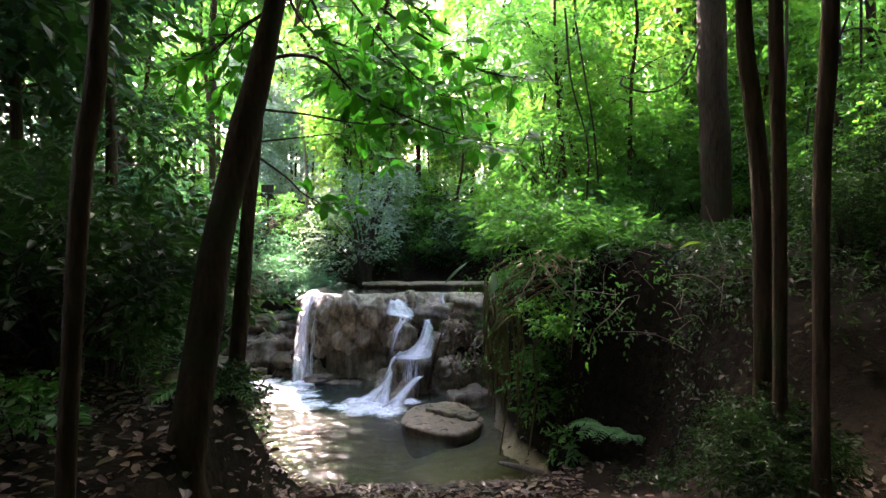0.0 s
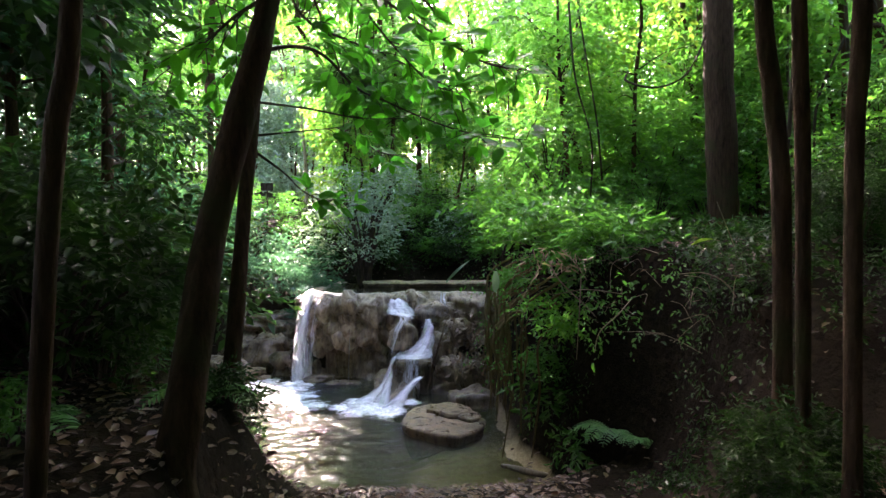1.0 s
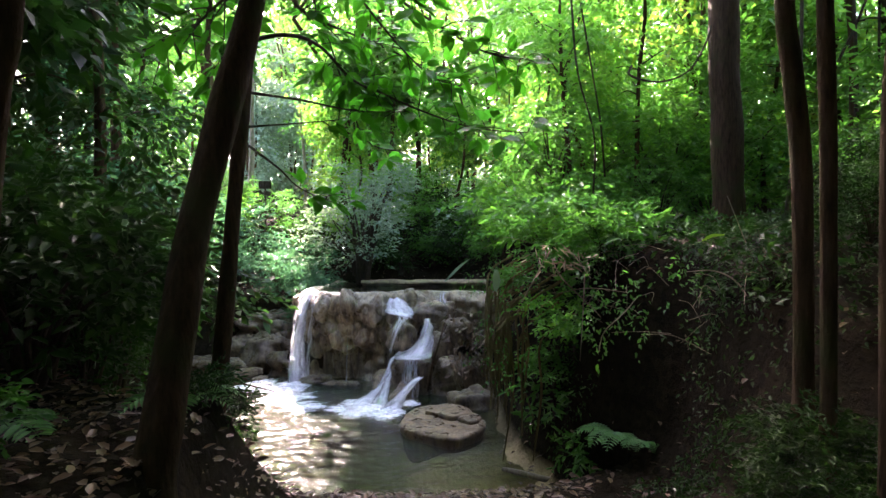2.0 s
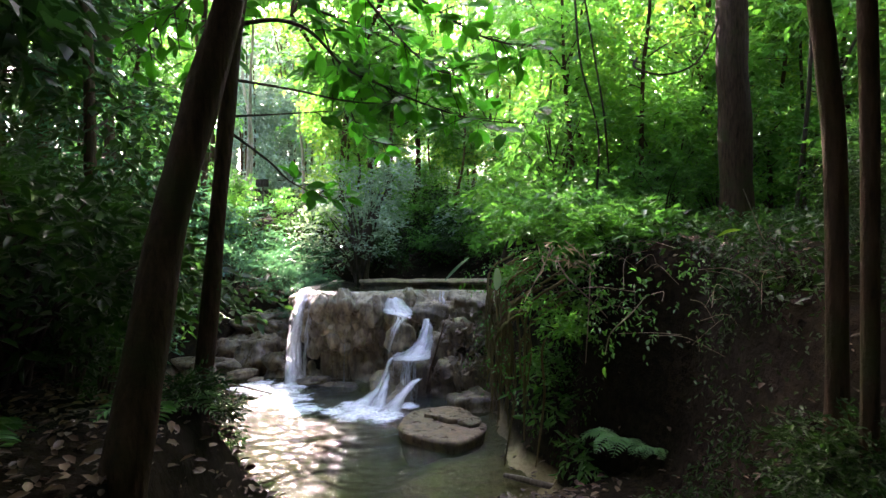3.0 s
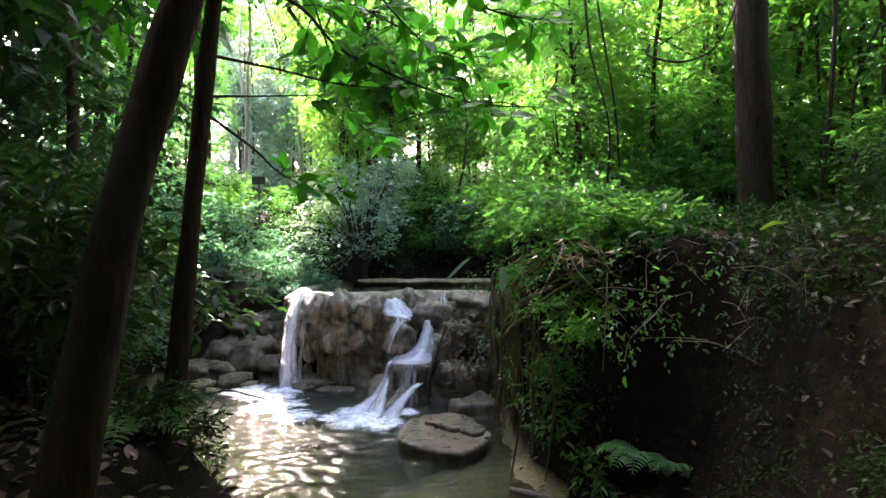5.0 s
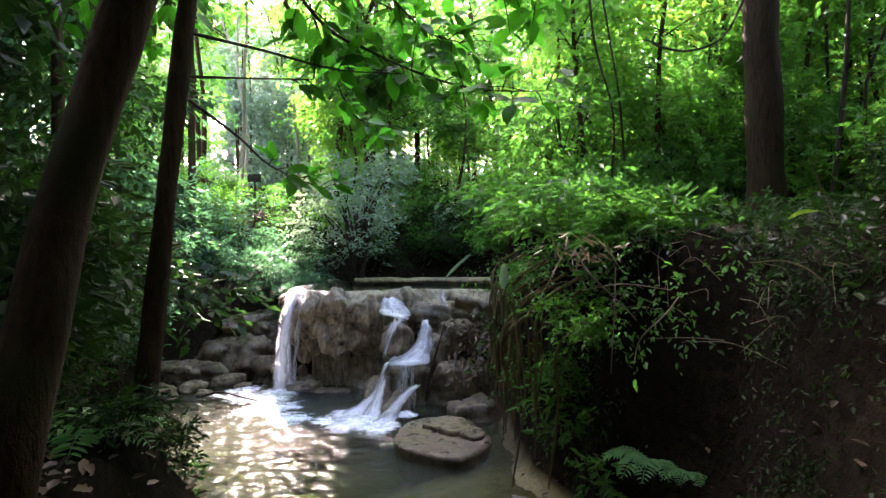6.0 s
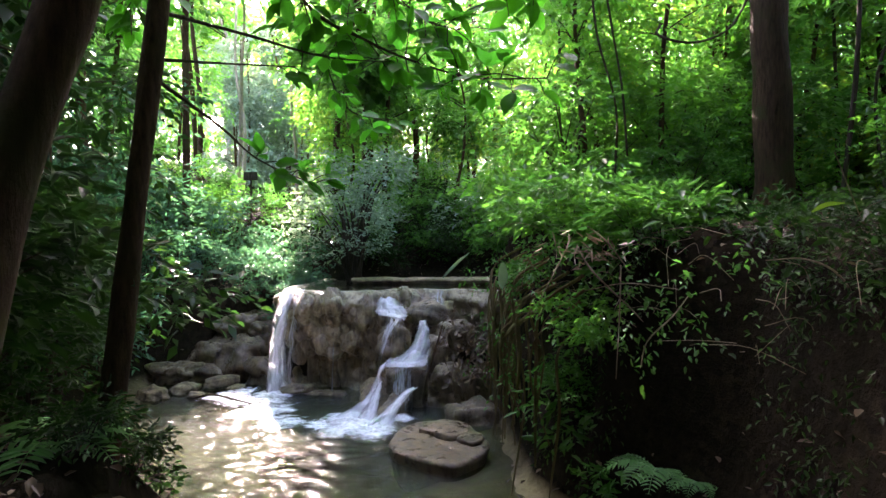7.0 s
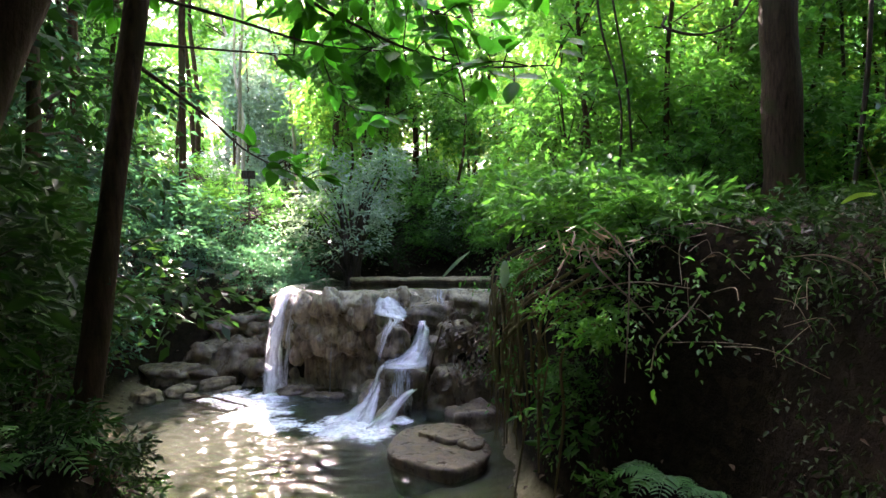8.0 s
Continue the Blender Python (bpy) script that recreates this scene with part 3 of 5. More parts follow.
rock("foot_stone", "low wet stone at the foot of the side fall", (-1.78, 8.38, 0.02), (0.24, 0.16, 0.09), 28, 10, boxy=0.4, mat=WET)
for at, size, seed in (((-2.9, 8.75, 0.02), (0.24, 0.15, 0.09), 41), ((-3.25, 8.45, 0.01), (0.2, 0.14, 0.08), 42), ((-2.65, 8.55, -0.01), (0.14, 0.10, 0.06), 43), ((-3.0, 8.2, -0.01), (0.13, 0.1, 0.05), 44), ((-3.5, 8.1, 0.02), (0.22, 0.16, 0.1), 45)):
    rock("shallows_stone", "small wet stone standing in the shallow riffle", at, size, seed, seed * 23, group="stones in the shallows", boxy=0.4, mat=STONE)
rock("foot_stone", "low wet stone at the foot of the side fall", (-1.45, 8.3, -0.02), (0.3, 0.12, 0.06), 29, -8, boxy=0.4, mat=WET)


# ---- the fall ----
def ribbon(points, across, seed, folds=0.03):
    """Falling water along rows of x, y, z, half width; across: its sideways direction."""
    p = curve_points(points, 14)
    cols = 28
    u = np.linspace(-1, 1, cols)
    a = np.array(across, float) / np.linalg.norm(across)
    co = p[:, None, :3] + u[None, :, None] * p[:, None, 3:4] * 1.7 * a
    run = np.concatenate([[0], np.cumsum(np.linalg.norm(np.diff(p[:, :3], axis=0), axis=1))])
    uv = np.stack(np.broadcast_arrays((u[None] + 1) / 2, run[:, None] + seed * 3.3), -1)
    flat = np.stack([uv[..., 0].ravel(), uv[..., 1].ravel(), 0 * uv[..., 0].ravel()], -1)
    n = fbm(flat * np.array([5, 5, 1]) + seed, 4).reshape(co.shape[:2])
    m = fbm(flat * np.array([3, 9, 1]) + 31.7 + seed, 3).reshape(co.shape[:2])
    co[..., 1] -= folds * (1 + 0.8 * n)
    co[..., 2] += folds * 0.45 * m
    co[..., 0] += folds * 0.4 * m
    return co.reshape(-1, 3), grid_quads(len(p), cols), uv.reshape(-1, 2)


waterfall = tagged(new("waterfall"), "white water falling over a small travertine ledge", "waterfall")


def stream(name, points, seed, across=(1, 0, 0), mat=FALL, folds=0.045):
    v, q, uv = ribbon(points, across, seed, folds)
    return part(name, mesh_of(name, v, q, mat, uv), waterfall)


stream("side_fall", [(-1.97, 9.0, 1.26, 0.06), (-1.96, 8.66, 1.265, 0.07), (-1.98, 8.47, 1.10, 0.06), (-2.03, 8.44, 0.8, 0.075), (-2.04, 8.42, 0.4, 0.085), (-2.03, 8.36, 0.0, 0.12)], 1)
stream("side_fall_strand", [(-1.93, 8.64, 1.265, 0.05), (-1.98, 8.44, 1.02, 0.05), (-2.06, 8.38, 0.6, 0.06), (-2.08, 8.32, 0.0, 0.09)], 21)
stream("side_fall_veil", [(-1.82, 8.62, 1.27, 0.09), (-1.83, 8.46, 1.18, 0.09), (-1.85, 8.43, 0.9, 0.07), (-1.89, 8.41, 0.55, 0.05), (-1.93, 8.38, 0.0, 0.06)], 2, mat=VEIL)
stream("top_chute", [(-0.69, 8.85, 1.25, 0.05), (-0.69, 8.58, 1.245, 0.055), (-0.68, 8.44, 1.18, 0.08), (-0.65, 8.34, 1.10, 0.13), (-0.61, 8.24, 1.02, 0.17), (-0.58, 8.16, 0.985, 0.16), (-0.56, 8.1, 0.97, 0.10)], 3, folds=0.05)
stream("top_splash", [(-0.62, 8.40, 1.10, 0.04), (-0.55, 8.28, 1.02, 0.08), (-0.50, 8.2, 0.97, 0.08), (-0.47, 8.14, 0.95, 0.03)], 23, folds=0.06)
stream("boulder_film", [(-0.57, 8.16, 0.985, 0.15), (-0.55, 8.04, 0.955, 0.16), (-0.56, 7.90, 0.92, 0.13), (-0.61, 7.80, 0.83, 0.09), (-0.66, 7.76, 0.68, 0.05), (-0.69, 7.72, 0.54, 0.03)], 6, mat=VEIL, folds=0.015)
stream("right_tower", [(-0.21, 8.10, 0.95, 0.04), (-0.205, 7.96, 0.90, 0.05), (-0.23, 7.86, 0.72, 0.085), (-0.29, 7.76, 0.60, 0.13), (-0.36, 7.66, 0.535, 0.18), (-0.40, 7.6, 0.52, 0.19)], 5, folds=0.05)
stream("step_sheet", [(-0.41, 7.90, 0.535, 0.17), (-0.41, 7.74, 0.525, 0.19), (-0.41, 7.62, 0.515, 0.19), (-0.41, 7.56, 0.49, 0.18)], 14, folds=0.015)
stream("corner_fall", [(-0.61, 7.70, 0.51, 0.04), (-0.665, 7.60, 0.47, 0.03), (-0.71, 7.54, 0.3, 0.035), (-0.78, 7.47, 0.18, 0.05), (-0.88, 7.36, 0.09, 0.08), (-1.0, 7.22, 0.012, 0.13)], 8, folds=0.05)
stream("ramp_flow", [(-0.66, 7.58, 0.33, 0.025), (-0.70, 7.46, 0.22, 0.04), (-0.74, 7.34, 0.11, 0.06), (-0.78, 7.2, 0.012, 0.10)], 15, folds=0.05)
stream("step_veil", [(-0.41, 7.66, 0.505, 0.18), (-0.42, 7.56, 0.46, 0.18), (-0.43, 7.53, 0.25, 0.17), (-0.44, 7.50, 0.03, 0.17)], 7, mat=VEIL)
stream("spur_flow", [(-0.29, 7.46, 0.29, 0.03), (-0.38, 7.34, 0.25, 0.045), (-0.50, 7.2, 0.14, 0.06), (-0.62, 7.04, 0.015, 0.11)], 9, folds=0.05)
stream("rim_trickle", [(-0.02, 8.56, 1.26, 0.10), (-0.02, 8.43, 1.12, 0.10), (-0.03, 8.40, 0.95, 0.10)], 12, mat=VEIL)
stream("face_trickle", [(-1.36, 8.42, 0.62, 0.012), (-1.36, 8.36, 0.3, 0.014), (-1.36, 8.3, 0.0, 0.03)], 26, mat=VEIL, folds=0.01)


def foam_patch(x, y, rx, ry, seed, turn=0.0, mat=FOAM, swell=0.07):
    n, m = 14, 30
    r, a = np.linspace(0.02, 1, n), np.linspace(0, 2 * np.pi, m, endpoint=False)
    R, A = np.meshgrid(r, a, indexing="ij")
    X, Y = R * np.cos(A), R * np.sin(A)
    c, s = math.cos(turn), math.sin(turn)
    w = 1 + 0.25 * vnoise(np.stack([np.cos(A).ravel() * 2 + seed, np.sin(A).ravel() * 2, 0 * A.ravel()], -1)).reshape(A.shape)
    px, py = X * rx * w, Y * ry * w
    Z = 0.012 + swell * min(rx, 0.4) * (1 - R) * (1 + fbm(np.stack([X.ravel() * 4, Y.ravel() * 4, 0 * X.ravel() + seed], -1), 3).reshape(R.shape))
    v = np.stack([x + px * c - py * s, y + px * s + py * c, Z], -1).reshape(-1, 3)
    uv = np.stack([0.5 + R * 0.5, X * 0.5 + Y * 0.37 + seed], -1).reshape(-1, 2)
    return part("foam", mesh_of("foam", v, grid_quads(n, m, True), mat, uv), waterfall, "churned white foam and painted sun glint")


foam_patch(-0.80, 7.04, 0.44, 0.42, 1)
foam_patch(-0.68, 6.80, 0.34, 0.36, 2, 0.4)
foam_patch(-1.05, 7.24, 0.34, 0.26, 5)
foam_patch(-0.95, 6.85, 0.36, 0.3, 6, 0.7)
foam_patch(-0.45, 7.22, 0.26, 0.2, 9)
foam_patch(-1.2, 7.02, 0.4, 0.3, 10, 0.3, RIFFLE_GLINT, 0.01)
foam_patch(-2.06, 8.2, 0.34, 0.32, 3)
# white patches painted for the sunlit ripples below the side fall
for k, (fx, fy, rx, ry) in enumerate(((-2.2, 7.95, 0.8, 0.5), (-1.95, 7.5, 0.6, 0.5), (-2.6, 8.2, 0.6, 0.4), (-1.65, 7.1, 0.5, 0.45))):
    foam_patch(fx, fy, rx, ry, 30 + k, 0.5 * k, RIFFLE_GLINT, 0.012)
foam_patch(-1.36, 8.22, 0.1, 0.07, 7)


# ---- trees ----
def stem_mesh(name, lines, mat, sides=10, steps=6, rough=0.06):
    v, q = joined([tube_arrays(l, sides, steps, rough) for l in lines])
    return mesh_of(name, v, q, mat)


def crown_arrays(centre, radius, count, per, leaf, slim, seed, flat=0.6, droop=0.35):
    """Leafy twigs through a crown of clumps, uneven, with gaps."""
    rng = np.random.default_rng(seed)
    k = max(5, count // 22)
    heads = np.array(centre) + inside_ball(k, rng, 0.25) * np.array([radius, radius, radius * flat])
    pick = rng.integers(0, k, count)
    size = radius * rng.uniform(0.16, 0.34, k)[pick]
    off = inside_ball(count, rng, 0.2)
    starts = heads[pick] + off * size[:, None] * np.array([1, 1, 0.6])
    heading = off + rng.normal(0, 0.35, (count, 3))
    heading[:, 2] *= 0.5
    return sprays(starts, heading, leaf * per * 0.42 * rng.uniform(0.7, 1.2, count), per, leaf, slim, rng, droop, lite=True)


def tree(name, label, line, mat, crown=None, leaf_mat=LEAF_SHADED, group="", sides=14):
    """line: rows of x, y, z, radius from the base up; crown: centre, radius, count, per, leaf, slim, seed."""
    base = Vector(line[0][:3])
    top = tagged(new(name), label, "tree", group)
    top.location = base
    rel = [(x - base.x, y - base.y, z - base.z, r) for x, y, z, r in line]
    flare = [(rel[0][0], rel[0][1], rel[0][2] - 0.25, rel[0][3] * 1.7)]
    part("trunk", stem_mesh("trunk", [flare + rel], mat, sides, 8, 0.07), top)
    if crown:
        c, r, count, per, leaf, slim, seed = crown
        rng = np.random.default_rng(seed)
        tip = np.array(rel[-1][:3])
        cc = np.array(c) - np.array(base)
        limbs = []
        for _ in range(9):
            e = cc + inside_ball(1, rng, 0.5)[0] * r * 0.8 * np.array([1, 1, 0.5])
            limbs.append([(*tip, rel[-1][3] * 0.6), (*(tip * 0.45 + e * 0.55 + rng.normal(0, 0.1 * r, 3)), rel[-1][3] * 0.35), (*e, 0.008)])
        for one in limbs:
            part("limb", stem_mesh("limb", [one], mat, 6, 4), top)
        v, q = crown_arrays(cc, r, count, per, leaf, slim, seed)
        part("crown", mesh_of("crown", v, q, leaf_mat, shade=False), top)
    return top


leaning_tree = tree("leaning_tree", "dark leaning tree with rough brown bark on the near bank",
                    [(-0.985, 2.17, 1.12, 0.082), (-0.965, 2.22, 1.35, 0.070), (-0.958, 2.30, 1.6, 0.067), (-0.95, 2.39, 1.9, 0.064), (-0.924, 2.474, 2.18, 0.062), (-0.885, 2.55, 2.45, 0.064), (-0.848, 2.63, 2.7, 0.060),
                     (-0.816, 2.70, 2.95, 0.056), (-0.79, 2.80, 3.25, 0.053), (-0.74, 3.0, 3.9, 0.048), (-0.75, 3.1, 5.2, 0.04)], BARK, ((-0.9, 0.9, 6.3), 2.0, 600, 6, 0.27, 0.55, 31))
slim_tree = tree("slim_tree", "slim dark sapling with thin side twigs over the water",
                 [(-1.16, 3.08, 0.9, 0.054), (-1.138, 3.135, 1.173, 0.046), (-1.128, 3.232, 1.66, 0.043), (-1.123, 3.329, 2.146, 0.042), (-1.117, 3.427, 2.633, 0.040), (-1.101, 3.524, 3.12, 0.037), (-1.02, 3.62, 3.9, 0.034), (-0.95, 3.6, 5.0, 0.03)],
                 BARK, ((-1.2, 2.5, 5.8), 1.8, 700, 6, 0.22, 0.5, 32))
tree("bank_tree", "stout dark tree on the overgrown bank",
     [(3.0, 6.3, 1.95, 0.21), (2.98, 6.3, 2.4, 0.165), (2.95, 6.3, 3.2, 0.155), (2.92, 6.3, 4.6, 0.15), (2.95, 6.3, 7.5, 0.12)], BARK, ((5.2, 5.0, 8.4), 2.2, 800, 6, 0.28, 0.55, 33), sides=18)
for r, line, s in ((0.030, [(1.21, 2.18, 1.45), (1.2, 2.18, 2.15), (1.165, 2.18, 2.52), (1.13, 2.18, 2.9), (1.1, 2.2, 4.4)], 34),
                       (0.021, [(1.14, 1.95, 1.4), (1.135, 1.95, 2.2), (1.12, 1.95, 2.8), (1.1, 1.95, 4.5)], 35),
                       (0.020, [(1.05, 1.6, 1.4), (1.05, 1.6, 2.2), (1.072, 1.6, 2.65), (1.1, 1.6, 4.3)], 36),
                       (0.018, [(-0.80, 1.2, 1.15), (-0.77, 1.2, 1.8), (-0.745, 1.2, 2.17), (-0.71, 1.2, 2.48), (-0.66, 1.2, 4.0)], 37)):
    tree("sapling", "thin dark understorey sapling close to the path", [(*p, r * k) for p, k in zip(line, (1.15, 1.05, 1.0, 0.95, 0.8))], BARK,
         ((line[-1][0] * 1.25, line[-1][1] - 0.2, 5.6), 1.9, 800, 6, 0.25, 0.55, s), group="saplings near the path", sides=12)


# ---- boughs with large leaves over the water ----
def big_leaf_mesh(seed):
    rng = np.random.default_rng(seed)
    rows, cols = 9, 5
    u, v = np.linspace(0, 1, rows), np.linspace(-1, 1, cols)
    w = 0.30 * np.sin(np.pi * u**0.9) ** 0.8 * (1 - 0.25 * u) + 0.004
    U, V = np.meshgrid(u, v, indexing="ij")
    bend = rng.uniform(-0.05, 0.2)
    X = U
    Y = V * w[:, None]
    Z = np.abs(V) * w[:, None] * rng.uniform(0.1, 0.4) - bend * U**2 + 0.012 * np.sin(U * 22) * np.abs(V)
    return mesh_of("leaf", np.stack([X, Y, Z], -1).reshape(-1, 3), grid_quads(rows, cols), LEAF_BIG)


BIG_LEAVES = [big_leaf_mesh(s) for s in range(6)]


def bough(owner, line, count, leaf, seed, spread=0.2, bare=0.22):
    """A limb with side twigs and single large leaves; line in world metres."""
    rng = np.random.default_rng(seed)
    o = np.array(owner.location)
    rel = [(p[0] - o[0], p[1] - o[1], p[2] - o[2], p[3]) for p in line]
    c = curve_points(rel, 12)[:, :3]
    lines, seats = [rel], []
    for i in range(count):
        k = int(len(c) * (bare + (1 - bare) * (i + rng.uniform(0, 1)) / count))
        k = min(k, len(c) - 1)
        d = c[min(k + 1, len(c) - 1)] - c[max(k - 1, 0)]
        d /= np.linalg.norm(d) + 1e-9
        head = d * 0.6 + rng.normal(0, 0.65, 3) + np.array([0, 0, -0.1])
        head /= np.linalg.norm(head)
        reach = rng.uniform(0.3, 1.0) * spread
        mid, end = c[k] + head * reach * 0.5 + np.array([0, 0, 0.015]), c[k] + head * reach
        lines.append([(*c[k], 0.004), (*mid, 0.003), (*end, 0.002)])
        for _ in range(rng.integers(2, 5)):
            s = rng.uniform(0.4, 1.0)
            seats.append((c[k] + head * reach * s, head))
    limb = part("limb", stem_mesh("limb", lines, TWIG, 6, 5, 0.03), owner, "thin dark side branch")
    for at, head in seats:
        way = Vector((head + rng.normal(0, 0.6, 3)) * np.array([1, 1, 0.55]) + np.array([0, 0, -0.12])).normalized()
        up = Vector((rng.normal(0, 0.4), rng.normal(-0.6, 0.4), 0.85)).normalized()
        side = up.cross(way).normalized()
        m = Matrix((way, side, way.cross(side))).transposed().to_4x4()
        ob = part("leaf", BIG_LEAVES[rng.integers(0, 6)], limb)
        ob.matrix_basis = Matrix.Translation(at) @ m @ Matrix.Scale(leaf * rng.uniform(0.55, 1.02), 4)
    return limb


bough(slim_tree, [(-1.11, 3.46, 2.79, 0.009), (-0.902, 3.9, 2.854, 0.007), (-0.603, 4.3, 2.878, 0.005), (-0.238, 4.6, 2.945, 0.003)], 9, 0.16, 42, 0.25, 0.5)
bough(slim_tree, [(-1.10, 3.52, 3.10, 0.014), (-0.925, 3.7, 3.192, 0.012), (-0.803, 4.0, 3.226, 0.010), (-0.65, 4.3, 3.105, 0.009), (-0.439, 4.45, 3.037, 0.008), (-0.209, 4.5, 2.945, 0.007), (0.053, 4.4, 2.827, 0.006), (0.268, 4.2, 2.733, 0.005), (0.529, 3.9, 2.649, 0.003)], 36, 0.17, 41, 0.26)
bough(slim_tree, [(-1.115, 3.4, 2.58, 0.008), (-0.924, 3.8, 2.685, 0.005), (-0.72, 4.2, 2.795, 0.003)], 3, 0.14, 43, 0.14, 0.7)
bough(slim_tree, [(-1.12, 3.38, 2.52, 0.009), (-1.107, 4.1, 2.453, 0.007), (-1.071, 4.6, 2.358, 0.005), (-0.881, 5.2, 2.277, 0.003)], 11, 0.17, 44, 0.2, 0.62)
bough(slim_tree, [(-1.03, 3.6, 3.8, 0.014), (-0.6, 3.6, 3.6, 0.010), (-0.251, 3.6, 3.355, 0.008), (0.136, 3.7, 3.147, 0.006), (0.315, 3.7, 3.072, 0.005), (0.526, 3.7, 3.042, 0.003)], 26, 0.17, 45, 0.22)
bough(slim_tree, [(-1.03, 3.6, 3.85, 0.013), (-0.95, 4.1, 3.75, 0.010), (-0.882, 4.6, 3.524, 0.008), (-0.799, 5.0, 3.172, 0.006), (-0.684, 5.4, 2.865, 0.005), (-0.411, 5.5, 2.789, 0.003)], 24, 0.18, 46, 0.26)
bough(slim_tree, [(-1.04, 3.6, 3.75, 0.014), (-1.004, 4.2, 3.573, 0.010), (-0.687, 4.6, 3.524, 0.008), (-0.353, 4.8, 3.442, 0.006), (0.017, 4.9, 3.269, 0.003)], 34, 0.18, 49, 0.3)
bough(slim_tree, [(-1.0, 3.62, 4.1, 0.013), (-0.583, 4.2, 3.643, 0.009), (-0.365, 4.5, 3.446, 0.007), (-0.101, 4.6, 3.213, 0.005), (0.133, 4.6, 3.136, 0.003)], 30, 0.18, 53, 0.28)
bough(slim_tree, [(-1.08, 3.56, 3.4, 0.011), (-1.18, 3.7, 3.3, 0.008), (-1.35, 3.9, 3.2, 0.006), (-1.6, 4.1, 3.02, 0.003)], 26, 0.15, 51, 0.28)
bough(leaning_tree, [(-0.80, 2.75, 3.1, 0.012), (-1.02, 2.9, 3.06, 0.008), (-1.3, 3.2, 3.03, 0.006), (-1.7, 3.6, 3.0, 0.003)], 30, 0.13, 47, 0.3)
bough(leaning_tree, [(-0.74, 3.0, 3.8, 0.012), (-0.5, 3.1, 3.6, 0.008), (-0.3, 3.2, 3.4, 0.006), (-0.1, 3.2, 3.25, 0.003)], 16, 0.15, 48, 0.28)


# ---- shrubs and background trees: a few grown forms, repeated ----
def shrub(name, label, h, r, clumps, per_clump, leaf, slim, mat, seed, low=0.15, per=6, droop=0.3, category="shrub", group=""):
    rng = np.random.default_rng(seed)
    ob = tagged(new(name), label, category, group)
    heads = inside_ball(clumps, rng, 0.3) * np.array([r, r, 0.5 * h * (1 - low)])
    heads[:, 2] += h * (0.5 + low * 0.5)
    lines = []
    for e in heads:
        b = rng.normal(0, 0.05 * r, 3)
        lines.append([(b[0], b[1], -0.15, 0.013 * h + 0.004), (*(e * np.array([0.35, 0.35, 0.6]) + rng.normal(0, 0.05, 3)), 0.007 * h + 0.002), (*e, 0.003)])
    for one in lines if h < 0.5 else [lines]:
        part("stem", stem_mesh("stem", [one] if h < 0.5 else one, TWIG, 5, 4, 0.03), ob)
    n = clumps * per_clump
    pick = np.repeat(np.arange(clumps), per_clump)
    off = inside_ball(n, rng, 0.1)
    starts = heads[pick] + off * (r * rng.uniform(0.25, 0.5, clumps)[pick])[:, None] * np.array([1, 1, 0.7])
    head = off + heads[pick] * np.array([0.5, 0.5, 0]) / r + rng.normal(0, 0.3, (n, 3))
    head[:, 2] = head[:, 2] * 0.4 + 0.1
    v, q = sprays(starts, head, leaf * per * 0.42 * rng.uniform(0.6, 1.2, n), per, leaf, slim, rng, droop, 0.75)
    part("foliage", mesh_of("foliage", v, q, mat, shade=False), ob)
    return ob


def slender(name, label, h, trunk_r, seed, mat, leaf, count, bark=BARK, start=0.25):
    """A slender forest tree: a swaying trunk, short limbs and leaf clumps all the way up."""
    rng = np.random.default_rng(seed)
    ob = tagged(new(name), label, "tree", "forest trees in the background")
    sway = rng.normal(0, 0.035 * h, (5, 2))
    sway[0] = 0
    line = [(sway[i][0] * i / 4, sway[i][1] * i / 4, h * i / 4 - (0.3 if i == 0 else 0), trunk_r * (1 - 0.16 * i)) for i in range(5)]
    part("trunk", stem_mesh("trunk", [line], bark, 8, 6, 0.05), ob)
    c = curve_points(line, 20)
    k = 15
    lines, heads = [], []
    for i in range(k):
        p = c[int(len(c) * (start + (1 - start) * rng.uniform(0, 0.98)))][:3]
        a = rng.uniform(0, 6.28)
        reach = h * rng.uniform(0.08, 0.2)
        e = p + np.array([math.cos(a) * reach, math.sin(a) * reach, reach * rng.uniform(-0.1, 0.5)])
        lines.append([(*p, trunk_r * 0.3), (*(p * 0.5 + e * 0.5 + np.array([0, 0, 0.06 * h * 0.3])), trunk_r * 0.18), (*e, 0.004)])
        heads.append(e)
    for one in lines:
        part("limb", stem_mesh("limb", [one], TWIG, 5, 3, 0.03), ob)
    heads = np.array(heads)
    pick = rng.integers(0, k, count)
    off = inside_ball(count, rng, 0.1)
    starts = heads[pick] + off * (h * rng.uniform(0.05, 0.12, k)[pick])[:, None] * np.array([1, 1, 0.6])
    head = off + rng.normal(0, 0.4, (count, 3))
    head[:, 2] *= 0.4
    v, q = sprays(starts, head, leaf * 2.4 * rng.uniform(0.7, 1.2, count), 6, leaf, 0.48, rng, 0.4, lite=True)
    part("crown", mesh_of("crown", v, q, mat, shade=False), ob)
    return ob


def placed(ob, x, y, turn, scale=1.0, sink=0.0):
    ob.matrix_basis = pose(x, y, ground_z(x, y) - sink, 0, 0, turn) @ Matrix.Scale(scale, 4)


def scatter(forms, spots, seed):
    """Copies of forms at spots of x, y, scale; the forms themselves take the first spots."""
    rng = random.Random(seed)
    for i, (x, y, s) in enumerate(spots):
        turn = rng.uniform(0, 360)
        ob = forms[i % len(forms)]
        if i < len(forms):
            placed(ob, x, y, turn, s)
        else:
            n = copy_thing(ob, pose(0, 0, 0))
            placed(n, x, y, turn, s)


